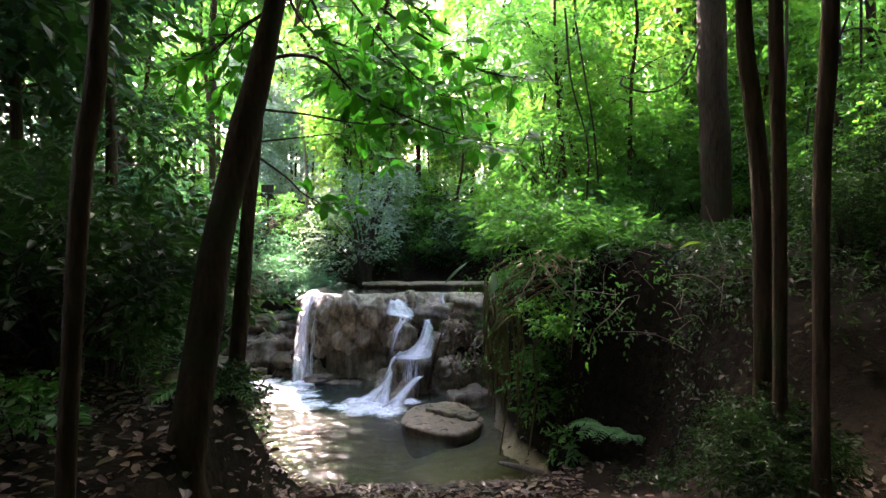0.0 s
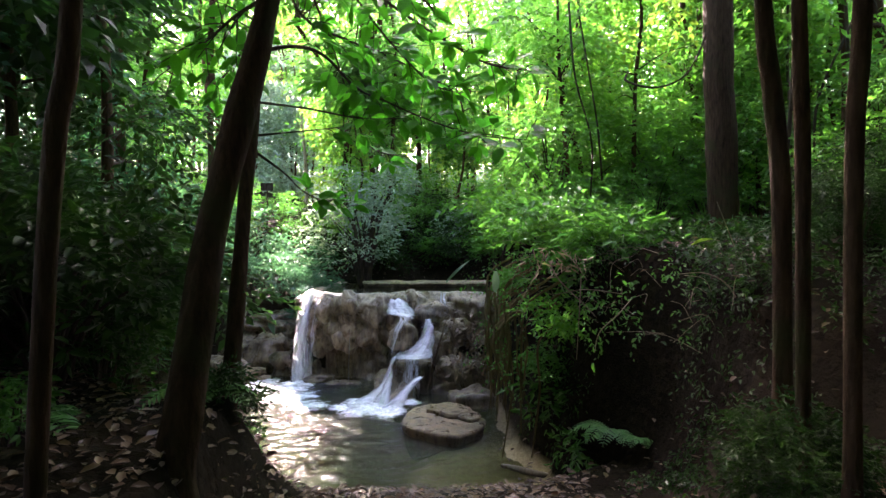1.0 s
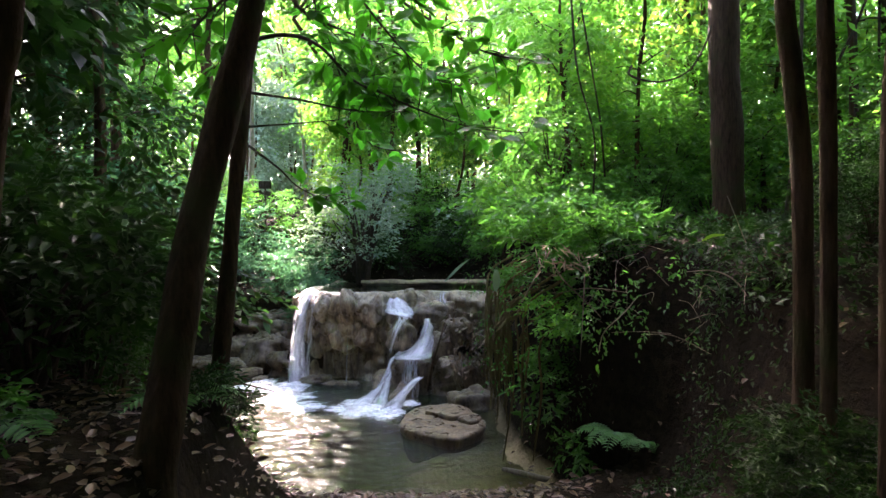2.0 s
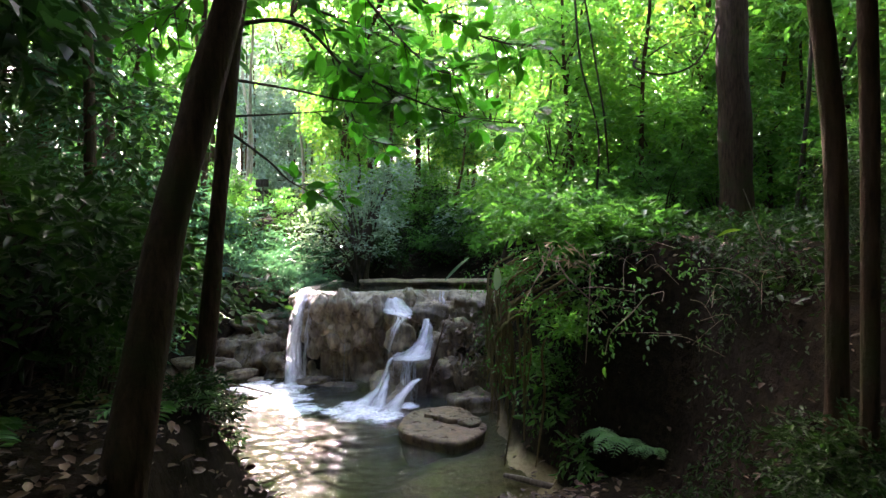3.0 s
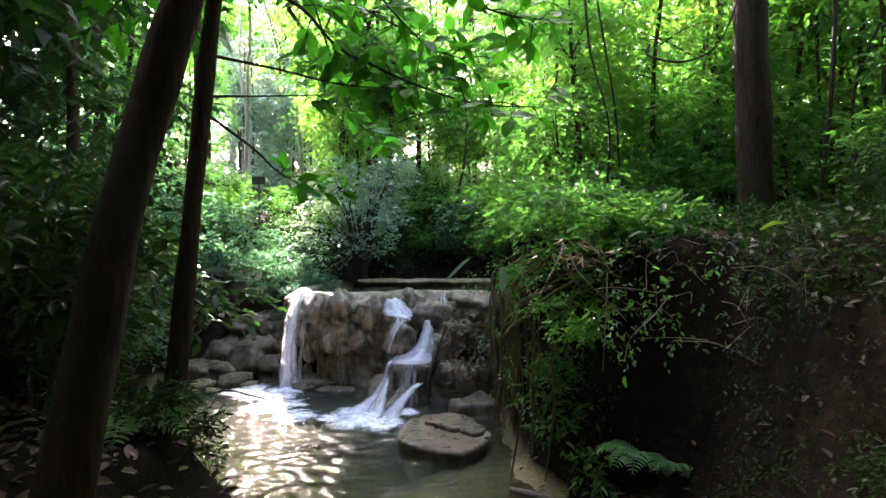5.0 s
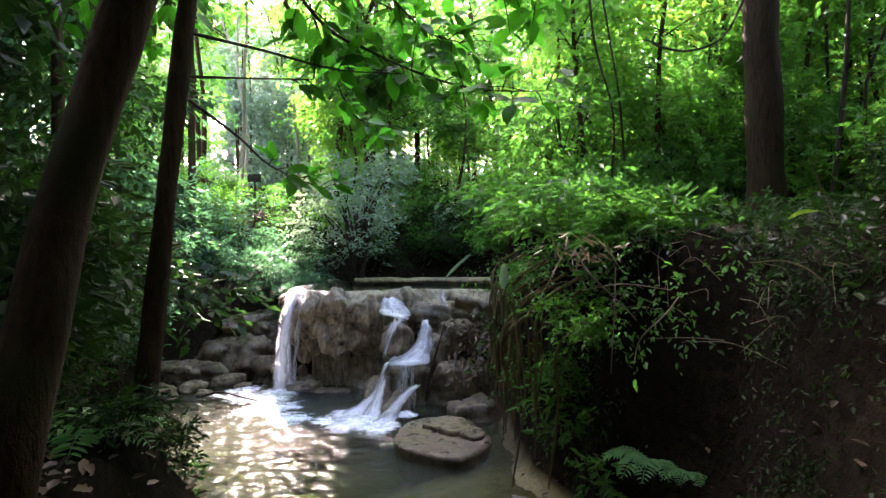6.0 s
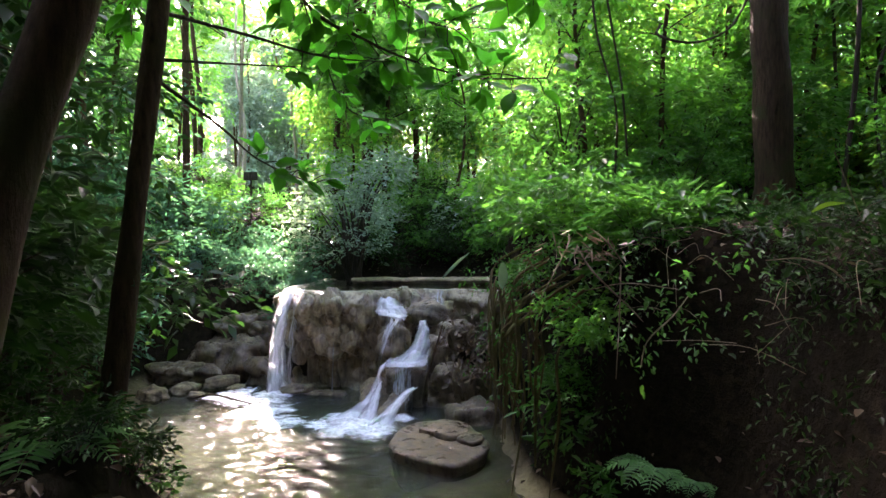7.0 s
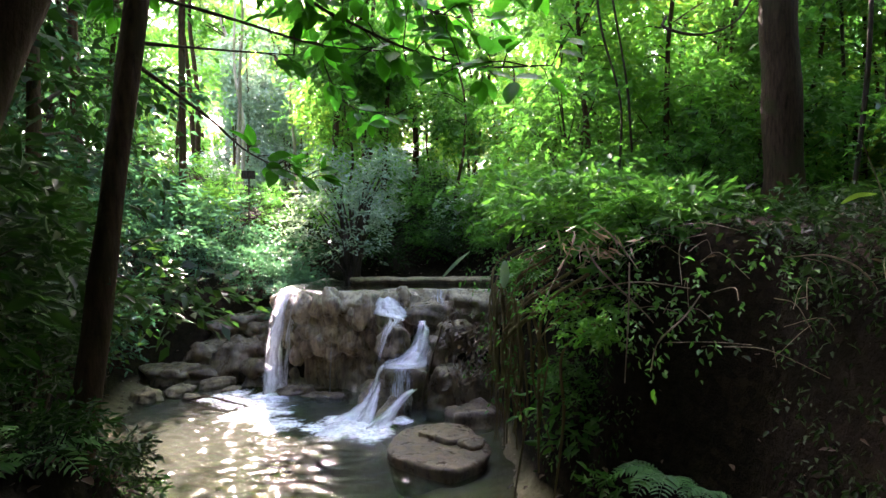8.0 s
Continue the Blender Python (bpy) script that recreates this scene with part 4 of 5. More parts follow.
def spots_in(n, x0, x1, y0, y1, seed, keep=lambda x, y: True, smin=0.75, smax=1.25):
    rng, out = random.Random(seed), []
    while len(out) < n:
        x, y = rng.uniform(x0, x1), rng.uniform(y0, y1)
        if keep(x, y):
            out.append((x, y, rng.uniform(smin, smax)))
    return out


# bright-leaved shrubs along the lip of the overgrown bank
lip = [shrub("bank_shrub", "bright green leafy shrub hanging over the earth bank", 0.85, 0.6, 14, 14, 0.098, 0.48, m, 60 + i, group="shrubs on the earth bank") for i, m in enumerate((LEAF_MID, LEAF_BRIGHT, LEAF_MID))]
scatter(lip, [(1.45, 5.1, 0.5), (1.2, 5.3, 0.5), (0.9, 6.1, 0.5), (1.5, 5.7, 0.45), (1.25, 4.75, 0.36), (0.95, 5.2, 0.4), (1.0, 5.6, 0.75), (1.1, 5.0, 0.55), (1.15, 6.5, 0.8), (1.7, 5.9, 0.6), (1.2, 7.4, 1.1), (1.9, 7.0, 0.9), (1.25, 8.3, 0.9), (1.6, 8.0, 1.2), (2.3, 7.6, 0.7),
               (1.3, 9.3, 0.9)], 1)
rosettes = [shrub("lip_herb", "broad-leaved green herb sprouting from the lip of the bank", 0.4, 0.26, 6, 6, 0.13, 0.36, m, 64 + i, group="herbs along the lip of the bank") for i, m in enumerate((LEAF_MID, LEAF_MID))]
scatter(rosettes, [(1.2, 5.2, 0.8), (1.42, 4.85, 0.9), (1.38, 4.7, 0.8), (1.1, 5.4, 0.8), (1.3, 5.0, 0.8), (0.98, 4.65, 0.65), (0.95, 5.15, 0.8)], 65)
bankmid = [shrub("understorey_shrub", "mid-green understorey shrub with small leaves", 1.7, 0.95, 20, 15, 0.098, 0.44, m, 70 + i, group="understorey shrubs") for i, m in enumerate((LEAF_MID, LEAF_BRIGHT, LEAF_MID))]
scatter(bankmid, spots_in(34, 1.0, 9.0, 7.0, 13.0, 2, lambda x, y: x > 0.2 * y - 0.6) + [(4.0, 5.4, 0.7), (4.6, 4.6, 0.7), (4.8, 6.0, 1.0), (5.6, 5.0, 1.1), (2.4, 7.9, 0.8), (2.9, 8.4, 0.9), (3.4, 7.5, 0.7), (2.5, 7.0, 0.55)], 2)
# shaded foliage on the far side of the pool
shade_side = [shrub("shade_shrub", "shade shrub with narrow drooping leaves, blue skylight put into their green", 1.5, 0.8, 18, 13, 0.125, 0.32, m, 80 + i, group="shrubs beyond the pool") for i, m in enumerate((LEAF_BLUE, LEAF_BLUE, LEAF_BLUE))]
scatter(shade_side, [(-2.9, 10.3, 0.42), (-3.6, 10.4, 0.55), (-4.3, 9.4, 0.75), (-3.95, 7.9, 0.85), (-4.4, 7.0, 1.2), (-2.6, 11.2, 0.6), (-4.6, 10.6, 1.2), (-3.6, 11.8, 0.7), (-5.2, 8.6, 1.3),
                     (-4.1, 11.8, 1.0), (-5.5, 10.0, 1.4), (-2.4, 9.55, 0.3), (-2.75, 9.85, 0.4), (-2.35, 10.0, 0.35), (-2.2, 9.45, 0.3), (-2.15, 10.3, 0.45), (-2.05, 9.9, 0.3)], 3)
# near-black leaves carry the deep shade of both near banks
near_dark = [shrub("dark_shrub", "dense shrub with deep shade put into its leaf colour", 1.5, 0.8, 20, 26, 0.1, 0.42, LEAF_SHADED, 90 + i, group="shrubs in deep shade") for i in range(2)]
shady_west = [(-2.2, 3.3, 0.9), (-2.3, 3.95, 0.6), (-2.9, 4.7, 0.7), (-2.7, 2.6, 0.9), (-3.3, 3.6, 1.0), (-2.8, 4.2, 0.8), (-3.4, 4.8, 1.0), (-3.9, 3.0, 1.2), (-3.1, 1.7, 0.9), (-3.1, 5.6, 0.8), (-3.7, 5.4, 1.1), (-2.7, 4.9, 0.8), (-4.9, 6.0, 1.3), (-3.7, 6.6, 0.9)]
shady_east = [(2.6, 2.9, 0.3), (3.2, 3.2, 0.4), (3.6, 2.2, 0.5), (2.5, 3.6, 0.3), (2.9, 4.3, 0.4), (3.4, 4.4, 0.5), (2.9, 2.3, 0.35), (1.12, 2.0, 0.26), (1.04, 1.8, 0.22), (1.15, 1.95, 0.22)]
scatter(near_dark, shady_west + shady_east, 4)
# the shrub that stands on the rim, skylight painted into its pale leaves, and the dark bank behind it
pale = shrub("pale_shrub", "small-leaved shrub on the travertine rim, skylight put into its pale blue-green", 2.3, 1.0, 34, 18, 0.085, 0.38, LEAF_PALE, 100, low=0.12, droop=0.15)
pale.location = (-1.42, 10.5, 1.2)
rest = [shrub("slope_shrub", "small shrub on the leaf-covered slope", 1.1, 0.7, 13, 18, 0.075, 0.4, m, 110 + i, group="shrubs on the slope") for i, m in enumerate((LEAF_MID, LEAF_PALE, LEAF_BRIGHT))]
scatter(rest, spots_in(26, -5.5, 2.5, 11.8, 16.0, 5, lambda x, y: edge_distance(UPPER, np.array([x]), np.array([y]))[0] > 0.5 and not -3.2 < x + 0.27 * (y - 7) < -0.7), 5)

backing = [shrub("hollow_shrub", "dark shrub in the hollow behind the rim", 1.2, 0.75, 16, 20, 0.09, 0.4, m, 115 + i, group="shrubs in the hollow") for i, m in enumerate((LEAF_SHADED, LEAF_MID))]
scatter(backing, [(-0.9, 12.5, 0.8), (-0.2, 12.6, 0.8), (0.5, 12.3, 0.9), (1.1, 11.6, 1.0), (0.1, 13.3, 1.0), (-0.8, 13.4, 1.0), (-1.7, 12.5, 0.8), (0.9, 13.0, 1.1), (-3.0, 12.6, 0.9), (-3.6, 12.3, 0.5), (-4.3, 12.5, 0.5), (-3.3, 13.4, 0.5), (-4.7, 13.6, 0.6), (-4.0, 14.4, 0.6), (-3.0, 14.2, 0.5), (-5.2, 14.8, 0.6)], 51)
# forest trees behind, with the clearing along the stream left open to the sun
def clear_of_stream(x, y):
    lane = x + 0.27 * (y - 7)
    return not (-4.9 < lane < -0.3 and y > 8) and not (-0.12 < x / y < 0.05 and y < 15)


forest = [slender("forest_tree", "slender forest tree with sunlit leaf clumps", 7.5 + i, 0.045 + 0.008 * i, 120 + i, m, 0.165, 480) for i, m in enumerate((LEAF_BRIGHT, LEAF_MID, LEAF_YELLOW, LEAF_MID, LEAF_BRIGHT))]
scatter(forest, spots_in(36, -14, 15, 12.5, 25, 6, clear_of_stream, 0.8, 1.3) + spots_in(7, 3.4, 8, 6.5, 11, 7) + [(-1.3, 13.6, 0.85), (-1.7, 14.4, 0.9)], 6)
pool_forest = [slender("pool_side_tree", "shaded slender tree beyond the pool", 7.0 + i, 0.08, 125 + i, LEAF_BLUE if i else LEAF_SHADED, 0.14, 620, start=0.15) for i in range(2)]
scatter(pool_forest, spots_in(16, -9, -3.9, 5.5, 12, 8, lambda x, y: x < -0.50 * y), 61)
low_forest = [slender("young_tree", "young tree with foliage to the ground", 4.2, 0.04, 130 + i, m, 0.14, 400, start=0.08) for i, m in enumerate((LEAF_YELLOW, LEAF_BRIGHT, LEAF_MID))]
scatter(low_forest, spots_in(34, -11, 12, 12.5, 24, 9, lambda x, y: not -3.4 < x + 0.27 * (y - 7) < -0.3, 0.8, 1.3) + [(-1.9, 12.8, 0.9)] + spots_in(12, -5.5, -1.2, 15.5, 20, 24, lambda x, y: -0.23 < x / y < -0.08 and x + 0.27 * (y - 7) > -0.5, 0.85, 1.1) + spots_in(12, 2.0, 9.5, 8.0, 13, 21, lambda x, y: x > 0.28 * y, 0.7, 1.1), 7)
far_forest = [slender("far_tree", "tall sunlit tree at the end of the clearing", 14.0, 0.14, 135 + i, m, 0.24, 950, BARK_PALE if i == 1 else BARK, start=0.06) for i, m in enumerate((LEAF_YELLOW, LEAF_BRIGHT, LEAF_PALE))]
scatter(far_forest, spots_in(46, -28, 28, 29, 42, 23, lambda x, y: not -4.2 < x + 0.27 * (y - 7) < 0.2, 0.8, 1.08) + spots_in(10, -24, -8, 47, 60, 26, lambda x, y: -0.42 < x / y < -0.18, 0.9, 1.1) + spots_in(16, -30, 30, 42, 60, 27, lambda x, y: not -0.42 < x / y < -0.16, 0.8, 1.1) + [(-9.3, 33.0, 0.75), (-12.2, 40.0, 0.8), (-10.2, 37.0, 0.7), (-9.6, 35.0, 0.75), (-11.5, 38.0, 0.85), (-8.9, 34.0, 0.7), (-12.5, 43.0, 0.9), (-10.9, 41.0, 0.85)], 71)
# added trees; their high crowns, out of view, block sun and skylight
canopy = [slender("canopy_tree", "tall straight tree added for a high crown that blocks the sun", 10.5 + i, 0.075, 150 + i, LEAF_MID, 0.3, 800, start=0.58) for i in range(2)]
scatter(canopy, [(6.4, 6.0, 1.0), (-6.4, 6.6, 1.0), (-6.1, 15.5, 0.9), (-6.7, 17.0, 1.0)], 91)
# trees added with crowns out of view, to cut skylight on the near banks
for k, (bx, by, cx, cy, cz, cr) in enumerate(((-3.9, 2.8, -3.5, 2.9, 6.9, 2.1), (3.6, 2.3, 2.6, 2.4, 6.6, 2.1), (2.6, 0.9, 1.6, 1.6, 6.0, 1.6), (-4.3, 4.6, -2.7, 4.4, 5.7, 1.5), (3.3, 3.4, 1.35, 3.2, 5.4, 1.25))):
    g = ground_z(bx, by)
    tree("shading_tree", "added broad tree whose unseen crown shades the near bank", [(bx, by, g, 0.13), (bx, by, g + 1.5, 0.11), (bx * 0.8 + cx * 0.2, by, 4.2, 0.09), (bx * 0.4 + cx * 0.6, by * 0.4 + cy * 0.6, cz - 0.6, 0.06)], BARK, ((cx, cy, cz), cr, 900, 6, 0.22, 0.55, 180 + k), LEAF_SHADED, "broad trees beside the path")
overhang = [slender("bank_sapling", "leafy sapling arching over the earth bank", 4.0, 0.035, 155 + i, LEAF_BRIGHT, 0.095, 430, start=0.35) for i in range(2)]
scatter(overhang, [(1.5, 7.2, 1.0), (2.4, 7.4, 1.0), (1.9, 8.2, 1.1), (1.45, 8.6, 0.9)], 92)
# trees added for crowns that keep the sun off near bank and flat rock
for k, (bx, by, cx, cr) in enumerate(((-2.3, 13.4, -1.2, 1.5), (-4.6, 11.4, -4.4, 1.4), (-2.0, 16.4, -3.5, 1.8), (-0.7, 14.8, -1.9, 1.1))):
    g = ground_z(bx, by)
    tree("clearing_tree", "straight tree added for a crown over the clearing that blocks the sun", [(bx, by, g, 0.075), (bx + 0.05, by, g + 2, 0.065), (bx * 0.7 + cx * 0.3, by * 0.9 + 1.1, 5.6, 0.055), (cx, min(by, 15.5) * 0.6 + 4.4, 7.2, 0.045)], BARK,
         ((cx, 13.9 if by == 14.8 else 10.9 if by < 15 else 15.0, 5.8 if by == 14.8 else 8.3 if by < 15 else 9.3), cr, 700, 6, 0.24, 0.55, 160 + k), LEAF_MID, "tall trees round the clearing", 10)
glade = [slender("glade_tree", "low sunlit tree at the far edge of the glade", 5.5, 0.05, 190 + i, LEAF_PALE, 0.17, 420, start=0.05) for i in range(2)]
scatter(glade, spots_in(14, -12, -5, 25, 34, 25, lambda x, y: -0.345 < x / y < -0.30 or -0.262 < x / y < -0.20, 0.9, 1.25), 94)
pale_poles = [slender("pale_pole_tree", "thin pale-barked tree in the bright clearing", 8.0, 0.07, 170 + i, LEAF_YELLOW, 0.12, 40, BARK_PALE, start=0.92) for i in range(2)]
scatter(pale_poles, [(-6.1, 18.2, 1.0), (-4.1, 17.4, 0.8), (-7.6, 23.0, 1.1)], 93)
# thin stems and a looped vine among the trees of the bank
rng = np.random.default_rng(77)
for k in range(12):
    bx, by = rng.uniform(3.2, 6.4), rng.uniform(6.2, 9.4)
    g = ground_z(bx, by)
    w = rng.normal(0, 0.16, (3, 2))
    r = rng.uniform(0.010, 0.024)
    tree("thin_tree", "thin bare stem with a small leafy top among the bank trees", [(bx, by, g - 0.1, r * 1.2), (bx + w[0][0], by + w[0][1], g + 1.4, r), (bx + w[1][0], by + w[1][1], g + 3.0, r * 0.9), (bx + w[2][0], by + w[2][1], g + 5.0, r * 0.7)],
         TWIG, ((bx, by, g + 5.4), 0.7, 50, 6, 0.13, 0.45, 300 + k), LEAF_MID, "thin stems on the bank", 6)
for line in ([(2.0, 6.4, 3.85), (1.95, 6.3, 3.72), (2.2, 6.2, 3.62), (2.5, 6.2, 3.72), (2.7, 6.25, 4.0), (2.85, 6.3, 4.4)], [(1.5, 6.6, 4.6), (1.62, 6.6, 3.9), (1.72, 6.6, 3.3), (1.8, 6.7, 2.7)], [(1.35, 6.4, 4.6), (1.42, 6.4, 3.8), (1.6, 6.4, 3.1), (1.62, 6.5, 2.5)]):
    tagged(new("vine", stem_mesh("vine", [[(*p, 0.011) for p in line]], TWIG, 6, 7, 0.1)), "dark woody vine hanging between the bank trees", "vine", "vines on the bank")
# woods behind and beside the path, mostly unseen, added to shut out skylight
dark_forest = [slender("shade_tree", "added tall tree that closes off skylight round the path", 8.5 + i, 0.1, 140 + i, LEAF_SHADED, 0.25, 1350, start=0.4 - 0.32 * i) for i in range(2)]
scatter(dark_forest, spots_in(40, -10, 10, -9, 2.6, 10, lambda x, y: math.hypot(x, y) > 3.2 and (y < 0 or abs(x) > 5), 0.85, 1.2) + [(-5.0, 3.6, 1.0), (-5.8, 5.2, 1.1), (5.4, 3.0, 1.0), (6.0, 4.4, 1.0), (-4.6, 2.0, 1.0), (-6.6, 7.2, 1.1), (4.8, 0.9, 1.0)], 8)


# ---- ferns, roots, sticks ----
def fern(name, label, at, fronds, length, seed, turn=0.0, spread=(0, 360)):
    rng = np.random.default_rng(seed)
    ob = tagged(new(name), label, "fern")
    ob.matrix_basis = pose(*at, 0, 0, turn)
    for i in range(fronds):
        a = radians(spread[0] + (spread[1] - spread[0]) * (i + rng.uniform(0.2, 0.8)) / fronds)
        L = length * rng.uniform(0.75, 1.15)
        d = np.array([math.cos(a), math.sin(a), 0])
        u = np.linspace(0, 1, 15)
        pts = d[None] * (u * L * 0.9)[:, None] + np.array([0, 0, 1.0]) * (L * (0.75 * u - 0.8 * u**2))[:, None]
        pieces = [tube_arrays([(*p, 0.003 * (1 - 0.7 * k)) for p, k in zip(pts[::2], u[::2])], 4, 2, 0)]
        s = np.array([-math.sin(a), math.cos(a), 0])
        o = np.repeat(pts[2:], 2, 0)
        k = np.linspace(0.1, 1, len(o) // 2).repeat(2)
        sg = np.tile([1.0, -1.0], len(o) // 2)
        ln = L * 0.26 * np.sin(np.pi * (0.12 + 0.86 * k)) ** 0.8 + 0.008
        al = s[None] * sg[:, None] + d[None] * 0.45 + rng.normal(0, 0.06, (len(o), 3)) - np.array([0, 0, 0.15])
        pieces.append(leaves(o, al, np.tile([0, 0, 1.0], (len(o), 1)) + rng.normal(0, 0.12, (len(o), 3)), ln, ln * 0.26, rng))
        v, q = joined(pieces)
        part("frond", mesh_of("frond", v, q, FROND, shade=False), ob)
    return ob


fern("fern", "green fern with arching fronds on the dark bank", (1.25, 4.38, ground_z(1.25, 4.38)), 7, 0.31, 200, 0, (130, 350))
fern("fern", "small fern beside the near bank", (1.38, 4.18, ground_z(1.38, 4.18)), 4, 0.22, 201, 0, (170, 320))
fern("fern", "small fern at the foot of the slim sapling", (-1.2, 2.95, ground_z(-1.2, 2.95)), 6, 0.3, 202)
fern("fern", "small fern on the near bank in shade", (-1.75, 2.5, ground_z(-1.75, 2.5)), 6, 0.32, 203)


def hanging_roots():
    rng = np.random.default_rng(7)
    ob = tagged(new("hanging_roots"), "mossy roots hanging down the undercut earth bank", "roots")
    for i in range(40):
        y = rng.uniform(4.9, 7.4)
        x = 0.60 + 0.10 * rng.uniform(-1, 1) + 0.25 * max(0, 5.4 - y)
        z = rng.uniform(1.2, 1.75)
        low = rng.uniform(0.0, 0.7)
        n = rng.normal(0, 0.05, (3, 2))
        line = [(x + 0.28, y, z + 0.1, 0.012), (x, y, z - 0.12, rng.uniform(0.005, 0.016)), (x + n[0][0], y + n[0][1], (z + low) / 2, rng.uniform(0.005, 0.018)), (x + n[1][0], y + n[1][1], low, 0.005)]
        part("root", stem_mesh("root", [line], MOSSY, 6, 5, 0.2), ob)
    return ob


hanging_roots()
rng = np.random.default_rng(8)
n = 125
cy = rng.uniform(4.7, 8.2, n)
cx = 0.62 + rng.normal(0, 0.12, n) + 0.25 * np.clip(5.4 - cy, 0, 1)
cz = rng.uniform(0.5, 1.85, n) ** 1.0
v, q = sprays(np.stack([cx, cy, cz], -1), np.stack([rng.normal(-0.4, 0.4, n), rng.normal(-0.5, 0.4, n), rng.normal(-0.3, 0.3, n)], -1), rng.uniform(0.06, 0.16, n), 5, 0.045, 0.5, rng, 0.5)
creeper = tagged(new("creeper", mesh_of("creeper", v, q, LEAF_MID, shade=False)), "small-leaved creeper trailing down the earth bank", "creeper", kind="stuff")


# near-black leaf cover, added where the bank face lies in deep shade
rng = np.random.default_rng(9)
n = 1000
sy = rng.uniform(2.7, 5.4, n)
sx = 0.7 + 0.25 * (5.2 - sy) + rng.uniform(0, 1.5, n) ** 1.2
sz = height(sx, sy) + rng.uniform(0.02, 0.12, n)
keep = (sz > 0.35) & (np.hypot(sx - 1.25, sy - 4.1) > 0.45)
v, q = sprays(np.stack([sx, sy, sz], -1)[keep], np.stack([rng.normal(-0.5, 0.5, n), rng.normal(-0.5, 0.5, n), rng.normal(0.2, 0.3, n)], -1)[keep], rng.uniform(0.06, 0.16, n)[keep], 5, 0.034, 0.42, rng, 0.6)
face_y = rng.uniform(3.3, 5.5, 1000)
scan = np.linspace(0.4, 3.0, 66)
lip_x = np.array([scan[np.argmax(height(scan, np.full(66, b)) > 0.75)] for b in np.linspace(3.3, 5.5, 45)])
face_x = np.interp(face_y, np.linspace(3.3, 5.5, 45), lip_x) + rng.uniform(-0.25, 0.45, 1000)
face_z = height(face_x, face_y) + 0.02
seen = (face_z > 0.3) & (np.hypot(face_x - 1.25, face_y - 4.15) > 0.45)
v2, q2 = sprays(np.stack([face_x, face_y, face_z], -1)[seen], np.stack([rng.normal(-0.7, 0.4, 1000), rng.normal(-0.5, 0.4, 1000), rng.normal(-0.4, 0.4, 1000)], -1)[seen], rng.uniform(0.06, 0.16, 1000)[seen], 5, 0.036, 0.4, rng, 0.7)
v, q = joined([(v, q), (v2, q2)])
tagged(new("bank_creeper", mesh_of("bank_creeper", v, q, LEAF_SHADED, shade=False)), "near-black small-leaved creepers added to deepen the shade on the bank", "creeper", kind="stuff")
rng = np.random.default_rng(57)
n = 950
ux, uy = rng.uniform(1.0, 3.8, n), rng.uniform(3.2, 6.4, n)
uz = height(ux, uy) + rng.uniform(0.02, 0.16, n)
keep = (uz > 1.25) & (ux > 0.6 + 0.3 * (5.2 - uy))
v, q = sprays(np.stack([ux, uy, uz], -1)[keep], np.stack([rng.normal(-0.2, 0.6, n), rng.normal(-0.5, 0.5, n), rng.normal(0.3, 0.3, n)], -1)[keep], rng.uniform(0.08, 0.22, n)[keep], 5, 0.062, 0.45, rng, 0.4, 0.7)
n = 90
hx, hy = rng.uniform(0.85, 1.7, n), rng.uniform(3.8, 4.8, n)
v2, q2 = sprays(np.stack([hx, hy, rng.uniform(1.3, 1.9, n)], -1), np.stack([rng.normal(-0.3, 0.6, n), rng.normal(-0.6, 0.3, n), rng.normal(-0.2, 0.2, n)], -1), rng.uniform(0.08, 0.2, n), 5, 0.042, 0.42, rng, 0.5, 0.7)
tagged(new("bank_undergrowth", mesh_of("bank_undergrowth", v, q, LEAF_SHADED, shade=False)), "low undergrowth on top of the overgrown bank, shade in its leaf colour", "undergrowth", kind="stuff")
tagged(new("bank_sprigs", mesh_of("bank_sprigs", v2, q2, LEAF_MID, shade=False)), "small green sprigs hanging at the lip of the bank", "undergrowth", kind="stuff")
dark_herbs = [shrub("ground_plant", "low plant on the near bank, shade in its leaf colour", 0.34, 0.24, 9, 9, 0.08, 0.36, LEAF_SHADED, 97, group="plants on the near bank")]
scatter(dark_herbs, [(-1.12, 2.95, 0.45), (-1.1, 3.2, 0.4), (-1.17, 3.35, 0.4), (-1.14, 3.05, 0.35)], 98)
herbs = [shrub("herb", "low yellow-green herb at the edge of the bank", 0.34, 0.2, 8, 8, 0.065, 0.42, LEAF_YELLOW if i else LEAF_MID, 95 + i, group="herbs at the bank edge") for i in range(2)]
scatter(herbs, [(-1.2, 3.6, 0.5), (-1.42, 3.9, 0.55), (-1.6, 2.2, 0.7)], 96)


def stick(name, label, line, mat=DEAD, group="dead sticks on the bank"):
    ob = new(name, stem_mesh(name, [[(x, y, z, r * 0.75) for x, y, z, r in line]], mat, 6, 6, 0.08))
    return tagged(ob, label, "stick", group)


